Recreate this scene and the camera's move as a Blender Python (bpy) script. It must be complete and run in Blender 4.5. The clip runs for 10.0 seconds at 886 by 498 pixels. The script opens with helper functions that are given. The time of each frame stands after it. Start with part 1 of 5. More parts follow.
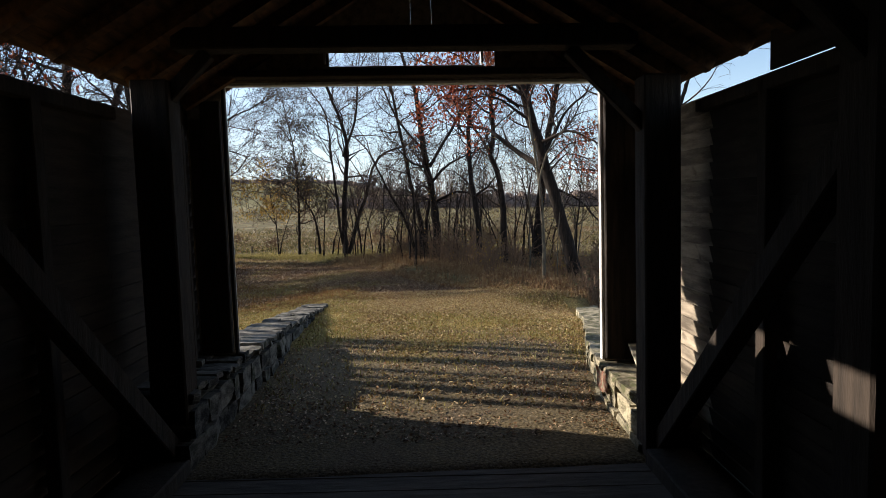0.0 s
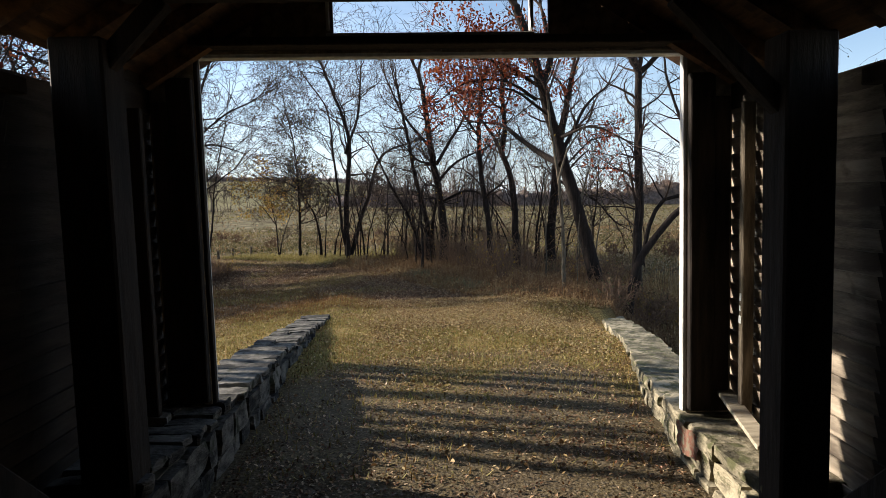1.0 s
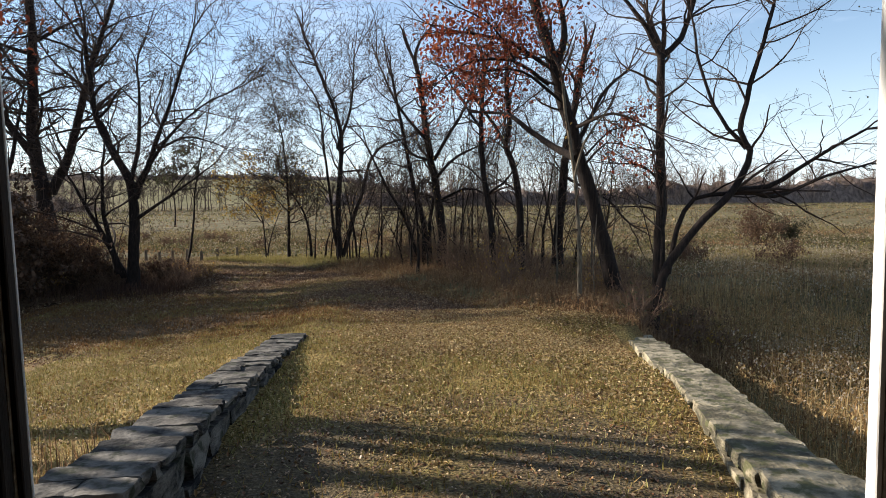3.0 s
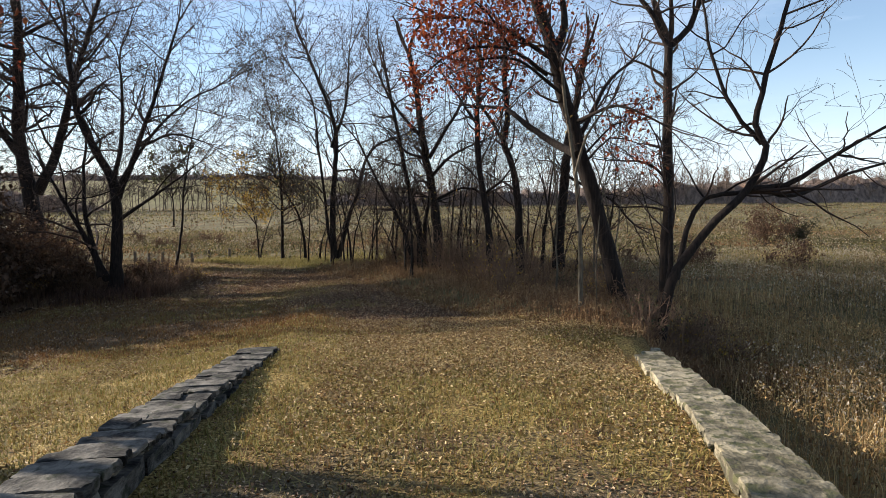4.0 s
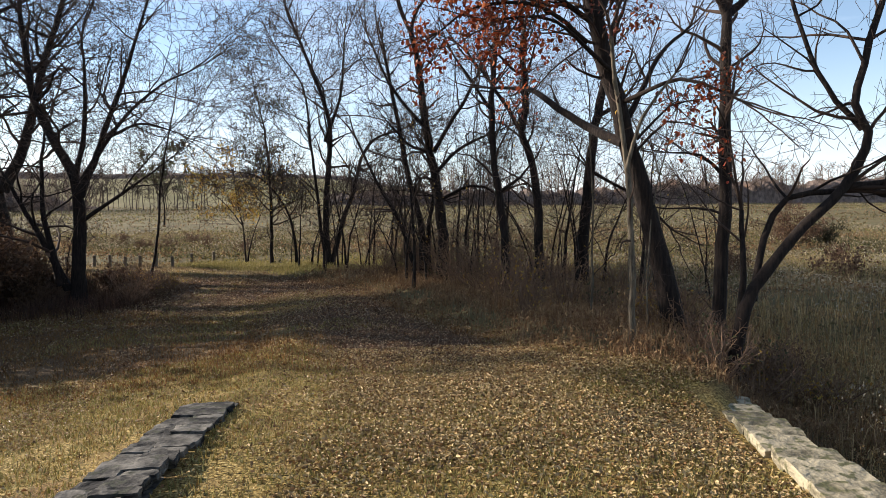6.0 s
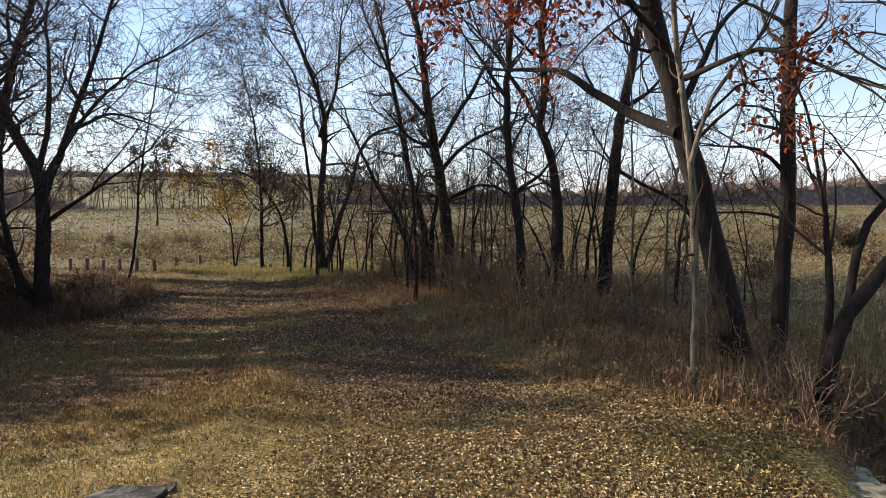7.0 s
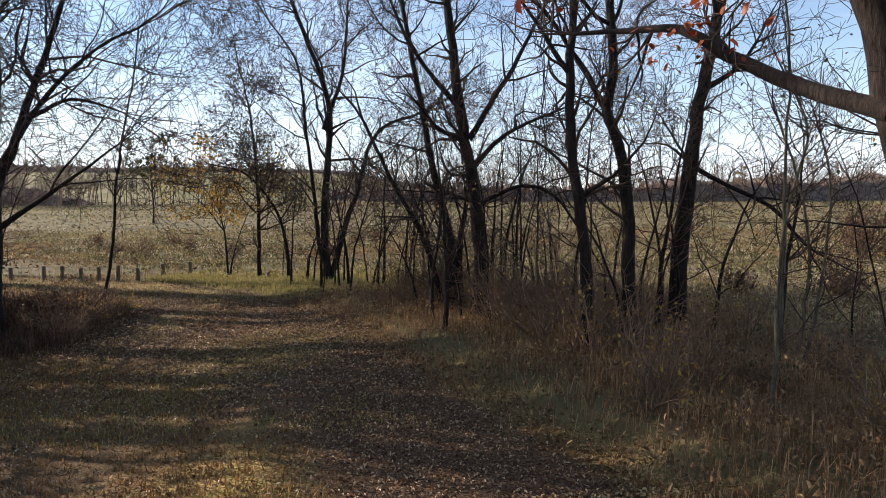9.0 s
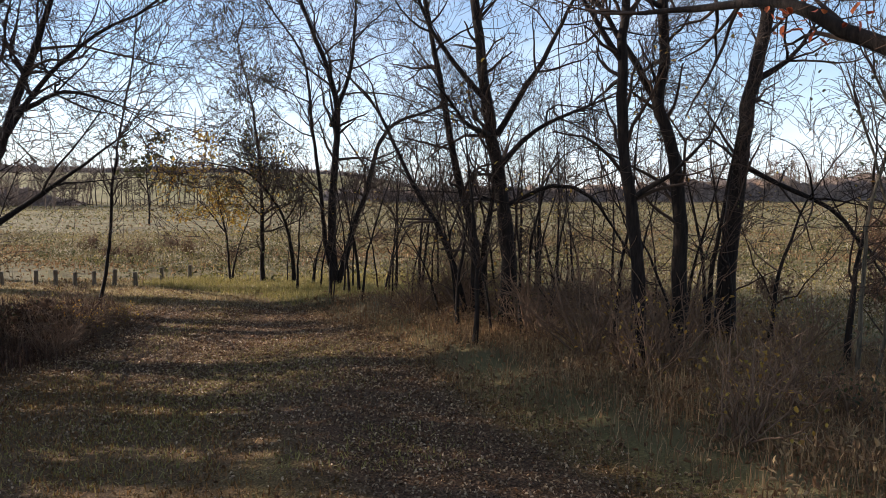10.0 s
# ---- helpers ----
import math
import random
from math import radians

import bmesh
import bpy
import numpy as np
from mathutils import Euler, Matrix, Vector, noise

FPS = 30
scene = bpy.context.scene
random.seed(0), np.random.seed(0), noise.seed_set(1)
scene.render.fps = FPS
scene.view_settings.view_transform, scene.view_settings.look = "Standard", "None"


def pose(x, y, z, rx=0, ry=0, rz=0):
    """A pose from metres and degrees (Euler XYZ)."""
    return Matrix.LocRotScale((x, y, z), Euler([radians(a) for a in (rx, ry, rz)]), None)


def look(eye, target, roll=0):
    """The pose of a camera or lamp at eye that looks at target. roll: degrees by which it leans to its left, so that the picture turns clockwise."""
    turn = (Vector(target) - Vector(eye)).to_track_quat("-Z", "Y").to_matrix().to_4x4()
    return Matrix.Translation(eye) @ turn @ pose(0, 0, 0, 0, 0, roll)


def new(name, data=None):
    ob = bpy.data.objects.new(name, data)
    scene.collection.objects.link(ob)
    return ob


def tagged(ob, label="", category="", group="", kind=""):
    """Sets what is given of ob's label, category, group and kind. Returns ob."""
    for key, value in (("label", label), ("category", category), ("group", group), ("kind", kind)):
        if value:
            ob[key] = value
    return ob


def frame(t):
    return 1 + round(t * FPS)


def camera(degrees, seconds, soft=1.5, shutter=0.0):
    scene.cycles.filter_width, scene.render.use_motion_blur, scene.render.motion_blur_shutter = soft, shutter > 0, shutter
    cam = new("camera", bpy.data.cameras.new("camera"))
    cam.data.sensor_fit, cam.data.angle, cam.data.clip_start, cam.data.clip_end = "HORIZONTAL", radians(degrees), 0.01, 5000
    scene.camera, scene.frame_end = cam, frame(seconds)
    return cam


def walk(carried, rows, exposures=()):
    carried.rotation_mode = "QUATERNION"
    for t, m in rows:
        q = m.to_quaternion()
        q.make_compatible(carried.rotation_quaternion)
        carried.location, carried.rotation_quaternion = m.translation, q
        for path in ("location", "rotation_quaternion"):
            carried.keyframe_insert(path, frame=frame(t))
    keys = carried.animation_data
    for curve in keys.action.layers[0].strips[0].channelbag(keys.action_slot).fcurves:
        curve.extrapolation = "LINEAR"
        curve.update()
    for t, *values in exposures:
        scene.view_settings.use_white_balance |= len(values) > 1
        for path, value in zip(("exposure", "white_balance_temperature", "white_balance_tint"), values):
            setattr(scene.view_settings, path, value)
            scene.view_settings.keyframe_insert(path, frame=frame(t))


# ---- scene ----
cam = camera(70.0, 10.0, soft=0.7)
PATH = [
    (0, (-0.178, 0.55, 2.299), (-0.052, 2.542, 2.171), -0.9),
    (0.5, (-0.254, 1.388, 2.345), (-0.131, 3.38, 2.214), -1.0),
    (1, (-0.391, 2.221, 2.401), (-0.269, 4.213, 2.267), -0.8),
    (1.5, (-0.527, 3.099, 2.367), (-0.403, 5.091, 2.236), -0.6),
    (2, (-0.616, 3.745, 2.379), (-0.494, 5.737, 2.246), -0.6),
    (2.5, (-0.47, 4.316, 2.358), (-0.348, 6.308, 2.226), -0.5),
    (2.7, (-0.368, 4.499, 2.394), (-0.237, 6.491, 2.259), -0.5),
    (3.8, (0.073, 5.901, 2.378), (0.199, 7.893, 2.241), -0.5),
    (4, (0.188, 6.144, 2.392), (0.308, 8.136, 2.256), -0.5),
    (4.5, (0.229, 6.776, 2.423), (0.348, 8.767, 2.284), -0.5),
    (5, (0.211, 7.518, 2.433), (0.329, 9.509, 2.291), -0.5),
    (5.5, (0.18, 8.49, 2.442), (0.298, 10.481, 2.297), -0.4),
    (5.7, (0.137, 8.909, 2.434), (0.26, 10.9, 2.292), -0.5),
    (6.8, (0.042, 11.777, 2.461), (0.171, 13.768, 2.325), 0.0),
    (7, (0.04, 12.3, 2.482), (0.168, 14.291, 2.344), -0.1),
    (7.5, (0.032, 13.565, 2.584), (0.154, 15.556, 2.442), -0.0),
    (8, (-0.132, 14.547, 2.631), (-0.013, 16.539, 2.488), -0.1),
    (8.5, (-0.339, 15.471, 2.668), (-0.22, 17.463, 2.523), -0.0),
    (9, (-0.578, 16.375, 2.768), (-0.457, 18.366, 2.615), -0.1),
    (9.5, (-0.878, 17.09, 2.803), (-0.752, 19.08, 2.647), -0.3),
    (10, (-1.297, 17.813, 2.79), (-1.162, 19.802, 2.638), -0.1),
]
walk(cam, [(t, look(eye, target, roll)) for t, eye, target, roll in PATH], [(0, 1.21, 6600, 12), (5.7, 1.25, 6620, 13), (7, 1.34, 6680, 15), (10, 1.35, 6680, 15)])

# ---- light ----
SUN_DIR = Vector((-0.93, 0.367, 0.0)).normalized()      # towards the sun, in plan
SUN_EL = radians(21.0)
world = bpy.data.worlds.new("world")
scene.world = world
world.use_nodes = True
wn = world.node_tree
sky = wn.nodes.new("ShaderNodeTexSky")
sky.sky_type = "NISHITA"
sky.sun_disc = False
sky.sun_elevation = SUN_EL
sky.sun_rotation = math.atan2(SUN_DIR.x, SUN_DIR.y)
sky.air_density, sky.dust_density, sky.ozone_density = 1.0, 0.25, 1.9
wn.nodes["Background"].inputs[1].default_value = 0.088
# thin high cloud over the blue
wc = wn.nodes.new("ShaderNodeTexCoord")
wm = wn.nodes.new("ShaderNodeMapping")
wm.inputs["Scale"].default_value = (1.2, 1.2, 4.5)
wnoise = wn.nodes.new("ShaderNodeTexNoise")
wnoise.inputs["Scale"].default_value, wnoise.inputs["Detail"].default_value, wnoise.inputs["Roughness"].default_value = 1.8, 7, 0.62
wr = wn.nodes.new("ShaderNodeValToRGB")
wr.color_ramp.elements[0].position, wr.color_ramp.elements[0].color = 0.46, (0.03, 0.03, 0.03, 1)
wr.color_ramp.elements[1].position, wr.color_ramp.elements[1].color = 0.76, (0.5, 0.5, 0.5, 1)
wx = wn.nodes.new("ShaderNodeMix")
wx.data_type = "RGBA"
wx.inputs[7].default_value = (5.9, 6.8, 8.1, 1)
wn.links.new(wc.outputs["Generated"], wm.inputs[0])
wn.links.new(wm.outputs[0], wnoise.inputs["Vector"])
wn.links.new(wnoise.outputs[0], wr.inputs[0])
wn.links.new(wr.outputs[0], wx.inputs[0])
wn.links.new(sky.outputs[0], wx.inputs[6])
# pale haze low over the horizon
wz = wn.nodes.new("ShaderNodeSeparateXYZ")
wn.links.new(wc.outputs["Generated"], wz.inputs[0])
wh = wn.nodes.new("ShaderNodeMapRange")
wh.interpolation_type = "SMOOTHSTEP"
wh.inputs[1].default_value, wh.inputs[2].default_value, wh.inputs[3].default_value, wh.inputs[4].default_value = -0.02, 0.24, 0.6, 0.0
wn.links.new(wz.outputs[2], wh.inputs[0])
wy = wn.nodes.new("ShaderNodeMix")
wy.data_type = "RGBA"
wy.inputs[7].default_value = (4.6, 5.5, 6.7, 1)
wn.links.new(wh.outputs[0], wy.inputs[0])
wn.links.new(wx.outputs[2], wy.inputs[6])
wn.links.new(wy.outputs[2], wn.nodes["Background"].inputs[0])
sun = new("sun", bpy.data.lights.new("sun", "SUN"))
sun.data.energy, sun.data.angle, sun.data.color = 5.0, radians(0.5), (1.0, 0.92, 0.8)
toward = SUN_DIR * math.cos(SUN_EL) + Vector((0, 0, math.sin(SUN_EL)))
sun.matrix_world = look(toward * 60, (0, 0, 0))


# ---- materials ----
def material(name, dark, light, rough=0.8, scale=6.0, island=0.0, bump=0.3, stretch=(1, 1, 1), fine=40.0, spot=None, spot_scale=2.0, spot_at=0.6, objrand=0.0, metallic=0.0, hard=(0.2, 0.9)):
    """Two-scale noise between two base colours, with relief; island / objrand vary the value piece by piece."""
    m = bpy.data.materials.new(name)
    m.use_nodes = True
    t = m.node_tree
    b = t.nodes["Principled BSDF"]
    b.inputs["Roughness"].default_value = rough
    b.inputs["Metallic"].default_value = metallic
    b.inputs["Specular IOR Level"].default_value = 0.25
    co = t.nodes.new("ShaderNodeTexCoord")
    mp = t.nodes.new("ShaderNodeMapping")
    mp.inputs["Scale"].default_value = stretch
    t.links.new(co.outputs["Object"], mp.inputs[0])
    big = t.nodes.new("ShaderNodeTexNoise")
    big.inputs["Scale"].default_value, big.inputs["Detail"].default_value = scale, 5
    small = t.nodes.new("ShaderNodeTexNoise")
    small.inputs["Scale"].default_value, small.inputs["Detail"].default_value = fine, 3
    for n in (big, small):
        t.links.new(mp.outputs[0], n.inputs["Vector"])
    add = t.nodes.new("ShaderNodeMath")
    add.operation = "MULTIPLY_ADD"
    add.inputs[1].default_value = 0.45
    t.links.new(small.outputs[0], add.inputs[0])
    half = t.nodes.new("ShaderNodeMath")
    half.operation = "MULTIPLY_ADD"
    half.inputs[1].default_value, half.inputs[2].default_value = 1.6, -0.5
    t.links.new(big.outputs[0], half.inputs[0])
    t.links.new(half.outputs[0], add.inputs[2])
    value = add.outputs[0]
    for amount, node, socket in ((island, "ShaderNodeNewGeometry", "Random Per Island"), (objrand, "ShaderNodeObjectInfo", "Random")):
        if amount:
            g = t.nodes.new(node)
            k = t.nodes.new("ShaderNodeMath")
            k.operation = "MULTIPLY_ADD"
            k.inputs[1].default_value = amount
            t.links.new(g.outputs[socket], k.inputs[0])
            off = t.nodes.new("ShaderNodeMath")
            off.operation = "SUBTRACT"
            off.inputs[1].default_value = amount / 2
            t.links.new(value, off.inputs[0])
            t.links.new(off.outputs[0], k.inputs[2])
            value = k.outputs[0]
    ramp = t.nodes.new("ShaderNodeValToRGB")
    ramp.color_ramp.elements[0].position, ramp.color_ramp.elements[0].color = hard[0], (*dark, 1)
    ramp.color_ramp.elements[1].position, ramp.color_ramp.elements[1].color = hard[1], (*light, 1)
    t.links.new(value, ramp.inputs[0])
    colour = ramp.outputs[0]
    if spot:
        sn = t.nodes.new("ShaderNodeTexNoise")
        sn.inputs["Scale"].default_value, sn.inputs["Detail"].default_value = spot_scale, 6
        t.links.new(co.outputs["Object"], sn.inputs["Vector"])
        sr = t.nodes.new("ShaderNodeValToRGB")
        sr.color_ramp.elements[0].position, sr.color_ramp.elements[1].position = spot_at, spot_at + 0.1
        t.links.new(sn.outputs[0], sr.inputs[0])
        mix = t.nodes.new("ShaderNodeMix")
        mix.data_type = "RGBA"
        t.links.new(sr.outputs[0], mix.inputs[0])
        t.links.new(colour, mix.inputs[6])
        mix.inputs[7].default_value = (*spot, 1)
        colour = mix.outputs[2]
    t.links.new(colour, b.inputs["Base Color"])
    if bump:
        bp = t.nodes.new("ShaderNodeBump")
        bp.inputs["Strength"].default_value, bp.inputs["Distance"].default_value = bump, 0.02
        t.links.new(add.outputs[0], bp.inputs["Height"])
        t.links.new(bp.outputs[0], b.inputs["Normal"])
    return m


def palette(name, colours, rough=0.75, translucent=0.0):
    """One colour out of a list for each loose piece of a mesh."""
    m = bpy.data.materials.new(name)
    m.use_nodes = True
    t = m.node_tree
    b = t.nodes["Principled BSDF"]
    b.inputs["Roughness"].default_value = rough
    b.inputs["Specular IOR Level"].default_value = 0.2
    g = t.nodes.new("ShaderNodeNewGeometry")
    ramp = t.nodes.new("ShaderNodeValToRGB")
    els = ramp.color_ramp.elements
    while len(els) < len(colours):
        els.new(0.5)
    for i, c in enumerate(colours):
        els[i].position, els[i].color = i / (len(colours) - 1), (*c, 1)
    t.links.new(g.outputs["Random Per Island"], ramp.inputs[0])
    t.links.new(ramp.outputs[0], b.inputs["Base Color"])
    if translucent:
        tr = t.nodes.new("ShaderNodeBsdfTranslucent")
        t.links.new(ramp.outputs[0], tr.inputs[0])
        mix = t.nodes.new("ShaderNodeMixShader")
        mix.inputs[0].default_value = translucent
        t.links.new(b.outputs[0], mix.inputs[1])
        t.links.new(tr.outputs[0], mix.inputs[2])
        t.links.new(mix.outputs[0], t.nodes["Material Output"].inputs[0])
    return m


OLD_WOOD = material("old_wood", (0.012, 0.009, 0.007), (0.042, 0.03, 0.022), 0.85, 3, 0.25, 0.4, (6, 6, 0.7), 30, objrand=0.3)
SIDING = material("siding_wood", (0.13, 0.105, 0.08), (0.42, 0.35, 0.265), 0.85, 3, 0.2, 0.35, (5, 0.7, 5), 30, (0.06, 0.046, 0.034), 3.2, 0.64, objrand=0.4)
# the same siding, darkened to stand for the shade inside the bridge
SHADED_SIDING = material("shaded_siding_wood", (0.014, 0.01, 0.008), (0.05, 0.038, 0.029), 0.85, 3, 0.2, 0.35, (5, 0.7, 5), 30, objrand=0.35)
DECK_WOOD = material("deck_wood", (0.025, 0.021, 0.018), (0.09, 0.076, 0.064), 0.9, 3, 0.2, 0.35, (0.8, 5, 5), 30, objrand=0.35)
ROOF_WOOD = material("roof_wood", (0.03, 0.0168, 0.0108), (0.156, 0.084, 0.042), 0.85, 3, 0.3, 0.3, (5, 0.7, 5), 30)
WHITE_PAINT = material("white_paint", (0.55, 0.54, 0.51), (0.8, 0.79, 0.76), 0.6, 5, 0, 0.15, (4, 4, 0.6), 60)
PALE_WOOD = material("pale_wood", (0.2, 0.17, 0.12), (0.46, 0.4, 0.3), 0.8, 4, 0, 0.3, (1, 6, 6), 30)
LIMESTONE = material("limestone", (0.0585, 0.0515, 0.0328), (0.312, 0.269, 0.183), 0.95, 5, 0.1, 1.4, (1, 1, 2.5), 26, (0.078, 0.0765, 0.036), 7.5, 0.52, objrand=0.5, hard=(0.25, 0.85))
SLATE_STONE = material("grey_stone", (0.0096, 0.0088, 0.008), (0.152, 0.138, 0.116), 0.9, 4.5, 0.1, 1.0, (1, 1, 2.5), 28, (0.0336, 0.0352, 0.0208), 6.5, 0.56, objrand=0.4, hard=(0.33, 0.85))
MORTAR = material("mortar", (0.07, 0.0595, 0.042), (0.182, 0.154, 0.112), 0.95, 5)
RED_PAINT = material("red_paint", (0.26, 0.1, 0.07), (0.42, 0.23, 0.16), 0.9, 12, spot=(0.33, 0.28, 0.2), spot_scale=22, spot_at=0.47)
BARK = material("bark", (0.0068, 0.0046, 0.0036), (0.03, 0.0205, 0.0157), 0.95, 4, 0, 0.9, (5, 5, 0.8), 22, (0.0302, 0.0266, 0.0194), 2.5, 0.72)
PALE_BARK = material("pale_bark", (0.04, 0.032, 0.023), (0.17, 0.14, 0.098), 0.95, 5, 0, 0.8, (5, 5, 0.8), 22, (0.05, 0.04, 0.03), 4, 0.58)
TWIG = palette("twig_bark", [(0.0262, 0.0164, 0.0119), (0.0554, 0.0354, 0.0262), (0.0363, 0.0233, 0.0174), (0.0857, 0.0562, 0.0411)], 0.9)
# far woods are paler: distance haze is mixed into these two colours
HAZED_TWIG = palette("hazed_twig_bark", [(0.0972, 0.0713, 0.0573), (0.162, 0.113, 0.0864), (0.119, 0.0918, 0.0735), (0.206, 0.146, 0.108)], 0.95)
HAZED_WOOD = material("hazed_wood_mass", (0.0756, 0.0561, 0.0486), (0.226, 0.168, 0.135), 0.95, 0.9, 0, 0.0, (1, 1, 0.4), 3.5, (0.206, 0.124, 0.081), 0.06, 0.58, hard=(0.25, 0.9))
HEDGE_TWIG = palette("hedge_twig", [(0.0497, 0.0373, 0.0298), (0.0828, 0.0621, 0.0481), (0.0621, 0.0481, 0.0398)], 0.95)
BRUSH = palette("brush_twig", [(0.115, 0.0692, 0.0442), (0.199, 0.124, 0.0784), (0.146, 0.0891, 0.0553)], 0.9)
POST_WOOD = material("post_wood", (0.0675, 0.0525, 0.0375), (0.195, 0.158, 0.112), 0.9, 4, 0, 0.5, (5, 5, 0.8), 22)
OAK_LEAF = palette("oak_leaf", [(0.147, 0.0276, 0.0138), (0.258, 0.057, 0.0221), (0.092, 0.0184, 0.012), (0.331, 0.101, 0.0368), (0.166, 0.0368, 0.0184)], 0.5, 0.4)
YELLOW_LEAF = palette("yellow_leaf", [(0.39, 0.234, 0.039), (0.281, 0.14, 0.0351), (0.429, 0.296, 0.0624), (0.218, 0.172, 0.0468)], 0.6, 0.45)
GREEN_LEAF = palette("dull_green_leaf", [(0.0525, 0.06, 0.0225), (0.0825, 0.0825, 0.0338), (0.045, 0.045, 0.0225), (0.112, 0.0975, 0.0413)], 0.6, 0.35)
LITTER = palette("fallen_leaf", [(0.457, 0.322, 0.137), (0.147, 0.0715, 0.0274), (0.575, 0.45, 0.232), (0.0958, 0.05, 0.0219), (0.531, 0.401, 0.198), (0.199, 0.093, 0.0376), (0.405, 0.286, 0.123), (0.0885, 0.05, 0.0274), (0.501, 0.379, 0.192)], 0.6, 0.15)
LAWN = palette("dry_lawn", [(0.252, 0.206, 0.0599), (0.0882, 0.0857, 0.0186), (0.378, 0.329, 0.133), (0.151, 0.13, 0.0319), (0.227, 0.127, 0.0432), (0.315, 0.24, 0.0798), (0.0693, 0.0453, 0.0173)], 0.8, 0.25)
# brown lawn and leaves whose colours also carry some of the tree shade
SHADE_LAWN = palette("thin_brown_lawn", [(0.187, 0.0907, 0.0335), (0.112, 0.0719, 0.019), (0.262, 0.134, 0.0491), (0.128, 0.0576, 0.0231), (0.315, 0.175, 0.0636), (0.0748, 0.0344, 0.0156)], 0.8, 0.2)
DARKENED_LEAF = palette("darkened_fallen_leaf", [(0.252, 0.146, 0.075), (0.0962, 0.0458, 0.0219), (0.518, 0.369, 0.219), (0.0666, 0.0331, 0.0173), (0.192, 0.0894, 0.0404), (0.074, 0.0382, 0.0202), (0.37, 0.242, 0.133), (0.118, 0.0541, 0.026), (0.548, 0.395, 0.243), (0.0666, 0.0331, 0.0197)], 0.45, 0.12)
TALL_GRASS = palette("tall_dry_grass", [(0.183, 0.0987, 0.0499), (0.267, 0.156, 0.0766), (0.119, 0.0646, 0.0364), (0.445, 0.301, 0.155), (0.154, 0.0832, 0.045)], 0.8, 0.3)
YELLOW_GRASS = palette("yellow_green_grass", [(0.281, 0.226, 0.0702), (0.172, 0.156, 0.0468), (0.374, 0.296, 0.117), (0.203, 0.156, 0.0585)], 0.8, 0.35)
MEADOW = palette("meadow_weeds", [(0.136, 0.105, 0.0476), (0.204, 0.156, 0.0816), (0.109, 0.0918, 0.0374), (0.279, 0.221, 0.136), (0.143, 0.0884, 0.051)], 0.85, 0.3)
DITCH_WEED = palette("ditch_weeds", [(0.269, 0.15, 0.061), (0.394, 0.255, 0.106), (0.144, 0.0791, 0.0381), (0.592, 0.439, 0.221), (0.179, 0.141, 0.0457)], 0.8, 0.35)
GOLD_MEADOW = palette("gold_meadow_grass", [(0.2, 0.136, 0.0624), (0.304, 0.224, 0.112), (0.12, 0.076, 0.0384), (0.44, 0.344, 0.192), (0.16, 0.088, 0.048)], 0.85, 0.3)
GREEN_WEED = palette("olive_weeds", [(0.08, 0.084, 0.0336), (0.124, 0.12, 0.0496), (0.06, 0.06, 0.0272), (0.16, 0.14, 0.068), (0.096, 0.08, 0.04)], 0.85, 0.3)
SEED_HEAD = palette("seed_heads", [(0.323, 0.266, 0.18), (0.456, 0.389, 0.285), (0.209, 0.157, 0.095)], 0.85, 0.25)
# brown weeds, their colour lowered to stand for the old trees' shade
SHADED_WEED = palette("shaded_weeds", [(0.063, 0.0336, 0.0235), (0.101, 0.0546, 0.0361), (0.042, 0.0252, 0.0185), (0.143, 0.084, 0.0521)], 0.85, 0.2)
CEDAR = palette("cedar_foliage", [(0.0263, 0.0315, 0.015), (0.045, 0.045, 0.0225), (0.0562, 0.0413, 0.0263)], 0.8, 0.1)
RUST_BUSH = palette("rusty_bush", [(0.091, 0.0546, 0.035), (0.133, 0.077, 0.0462), (0.0595, 0.0392, 0.0266)], 0.8, 0.25)


# ---- mesh helpers ----
def fast_mesh(name, verts, faces):
    """A mesh out of arrays: verts (n, 3) and faces (m, k)."""
    verts, faces = np.asarray(verts, dtype=np.float32), np.asarray(faces, dtype=np.int32)
    me = bpy.data.meshes.new(name)
    me.vertices.add(len(verts))
    me.vertices.foreach_set("co", verts.ravel())
    me.loops.add(faces.size)
    me.loops.foreach_set("vertex_index", faces.ravel())
    me.polygons.add(len(faces))
    me.polygons.foreach_set("loop_start", np.arange(0, faces.size, faces.shape[1], dtype=np.int32))
    me.update(calc_edges=True)
    return me


def sheet(name, verts, faces, mat, parent=None, label="", smooth=False):
    me = fast_mesh(name, verts, faces)
    me.materials.append(mat)
    if smooth:
        me.polygons.foreach_set("use_smooth", np.ones(len(me.polygons), dtype=bool))
    ob = new(name, me)
    ob.parent = parent
    return tagged(ob, label)


def part(name, bm, mat, parent=None, label="", smooth=False):
    """Links a bmesh as one mesh object under a thing or a part."""
    me = bpy.data.meshes.new(name)
    bm.to_mesh(me)
    bm.free()
    me.materials.append(mat)
    if smooth:
        me.polygons.foreach_set("use_smooth", np.ones(len(me.polygons), dtype=bool))
    ob = new(name, me)
    ob.parent = parent
    return tagged(ob, label)


def add_box(bm, lo, hi, m=None, bevel=0.0):
    """A box between two corners, moved by m, with its edges broken by bevel."""
    made = bmesh.ops.create_cube(bm, size=1)["verts"]
    for v in made:
        v.co = Vector([lo[i] + (v.co[i] + 0.5) * (hi[i] - lo[i]) for i in range(3)])
    if bevel:
        edges = list({e for v in made for e in v.link_edges})
        made = [v for v in bmesh.ops.bevel(bm, geom=edges, offset=bevel, segments=1, affect="EDGES")["verts"]]
    if m is not None:
        for v in made:
            v.co = m @ v.co
    return bm


def box(lo, hi, m=None, bevel=0.0):
    return add_box(bmesh.new(), lo, hi, m, bevel)


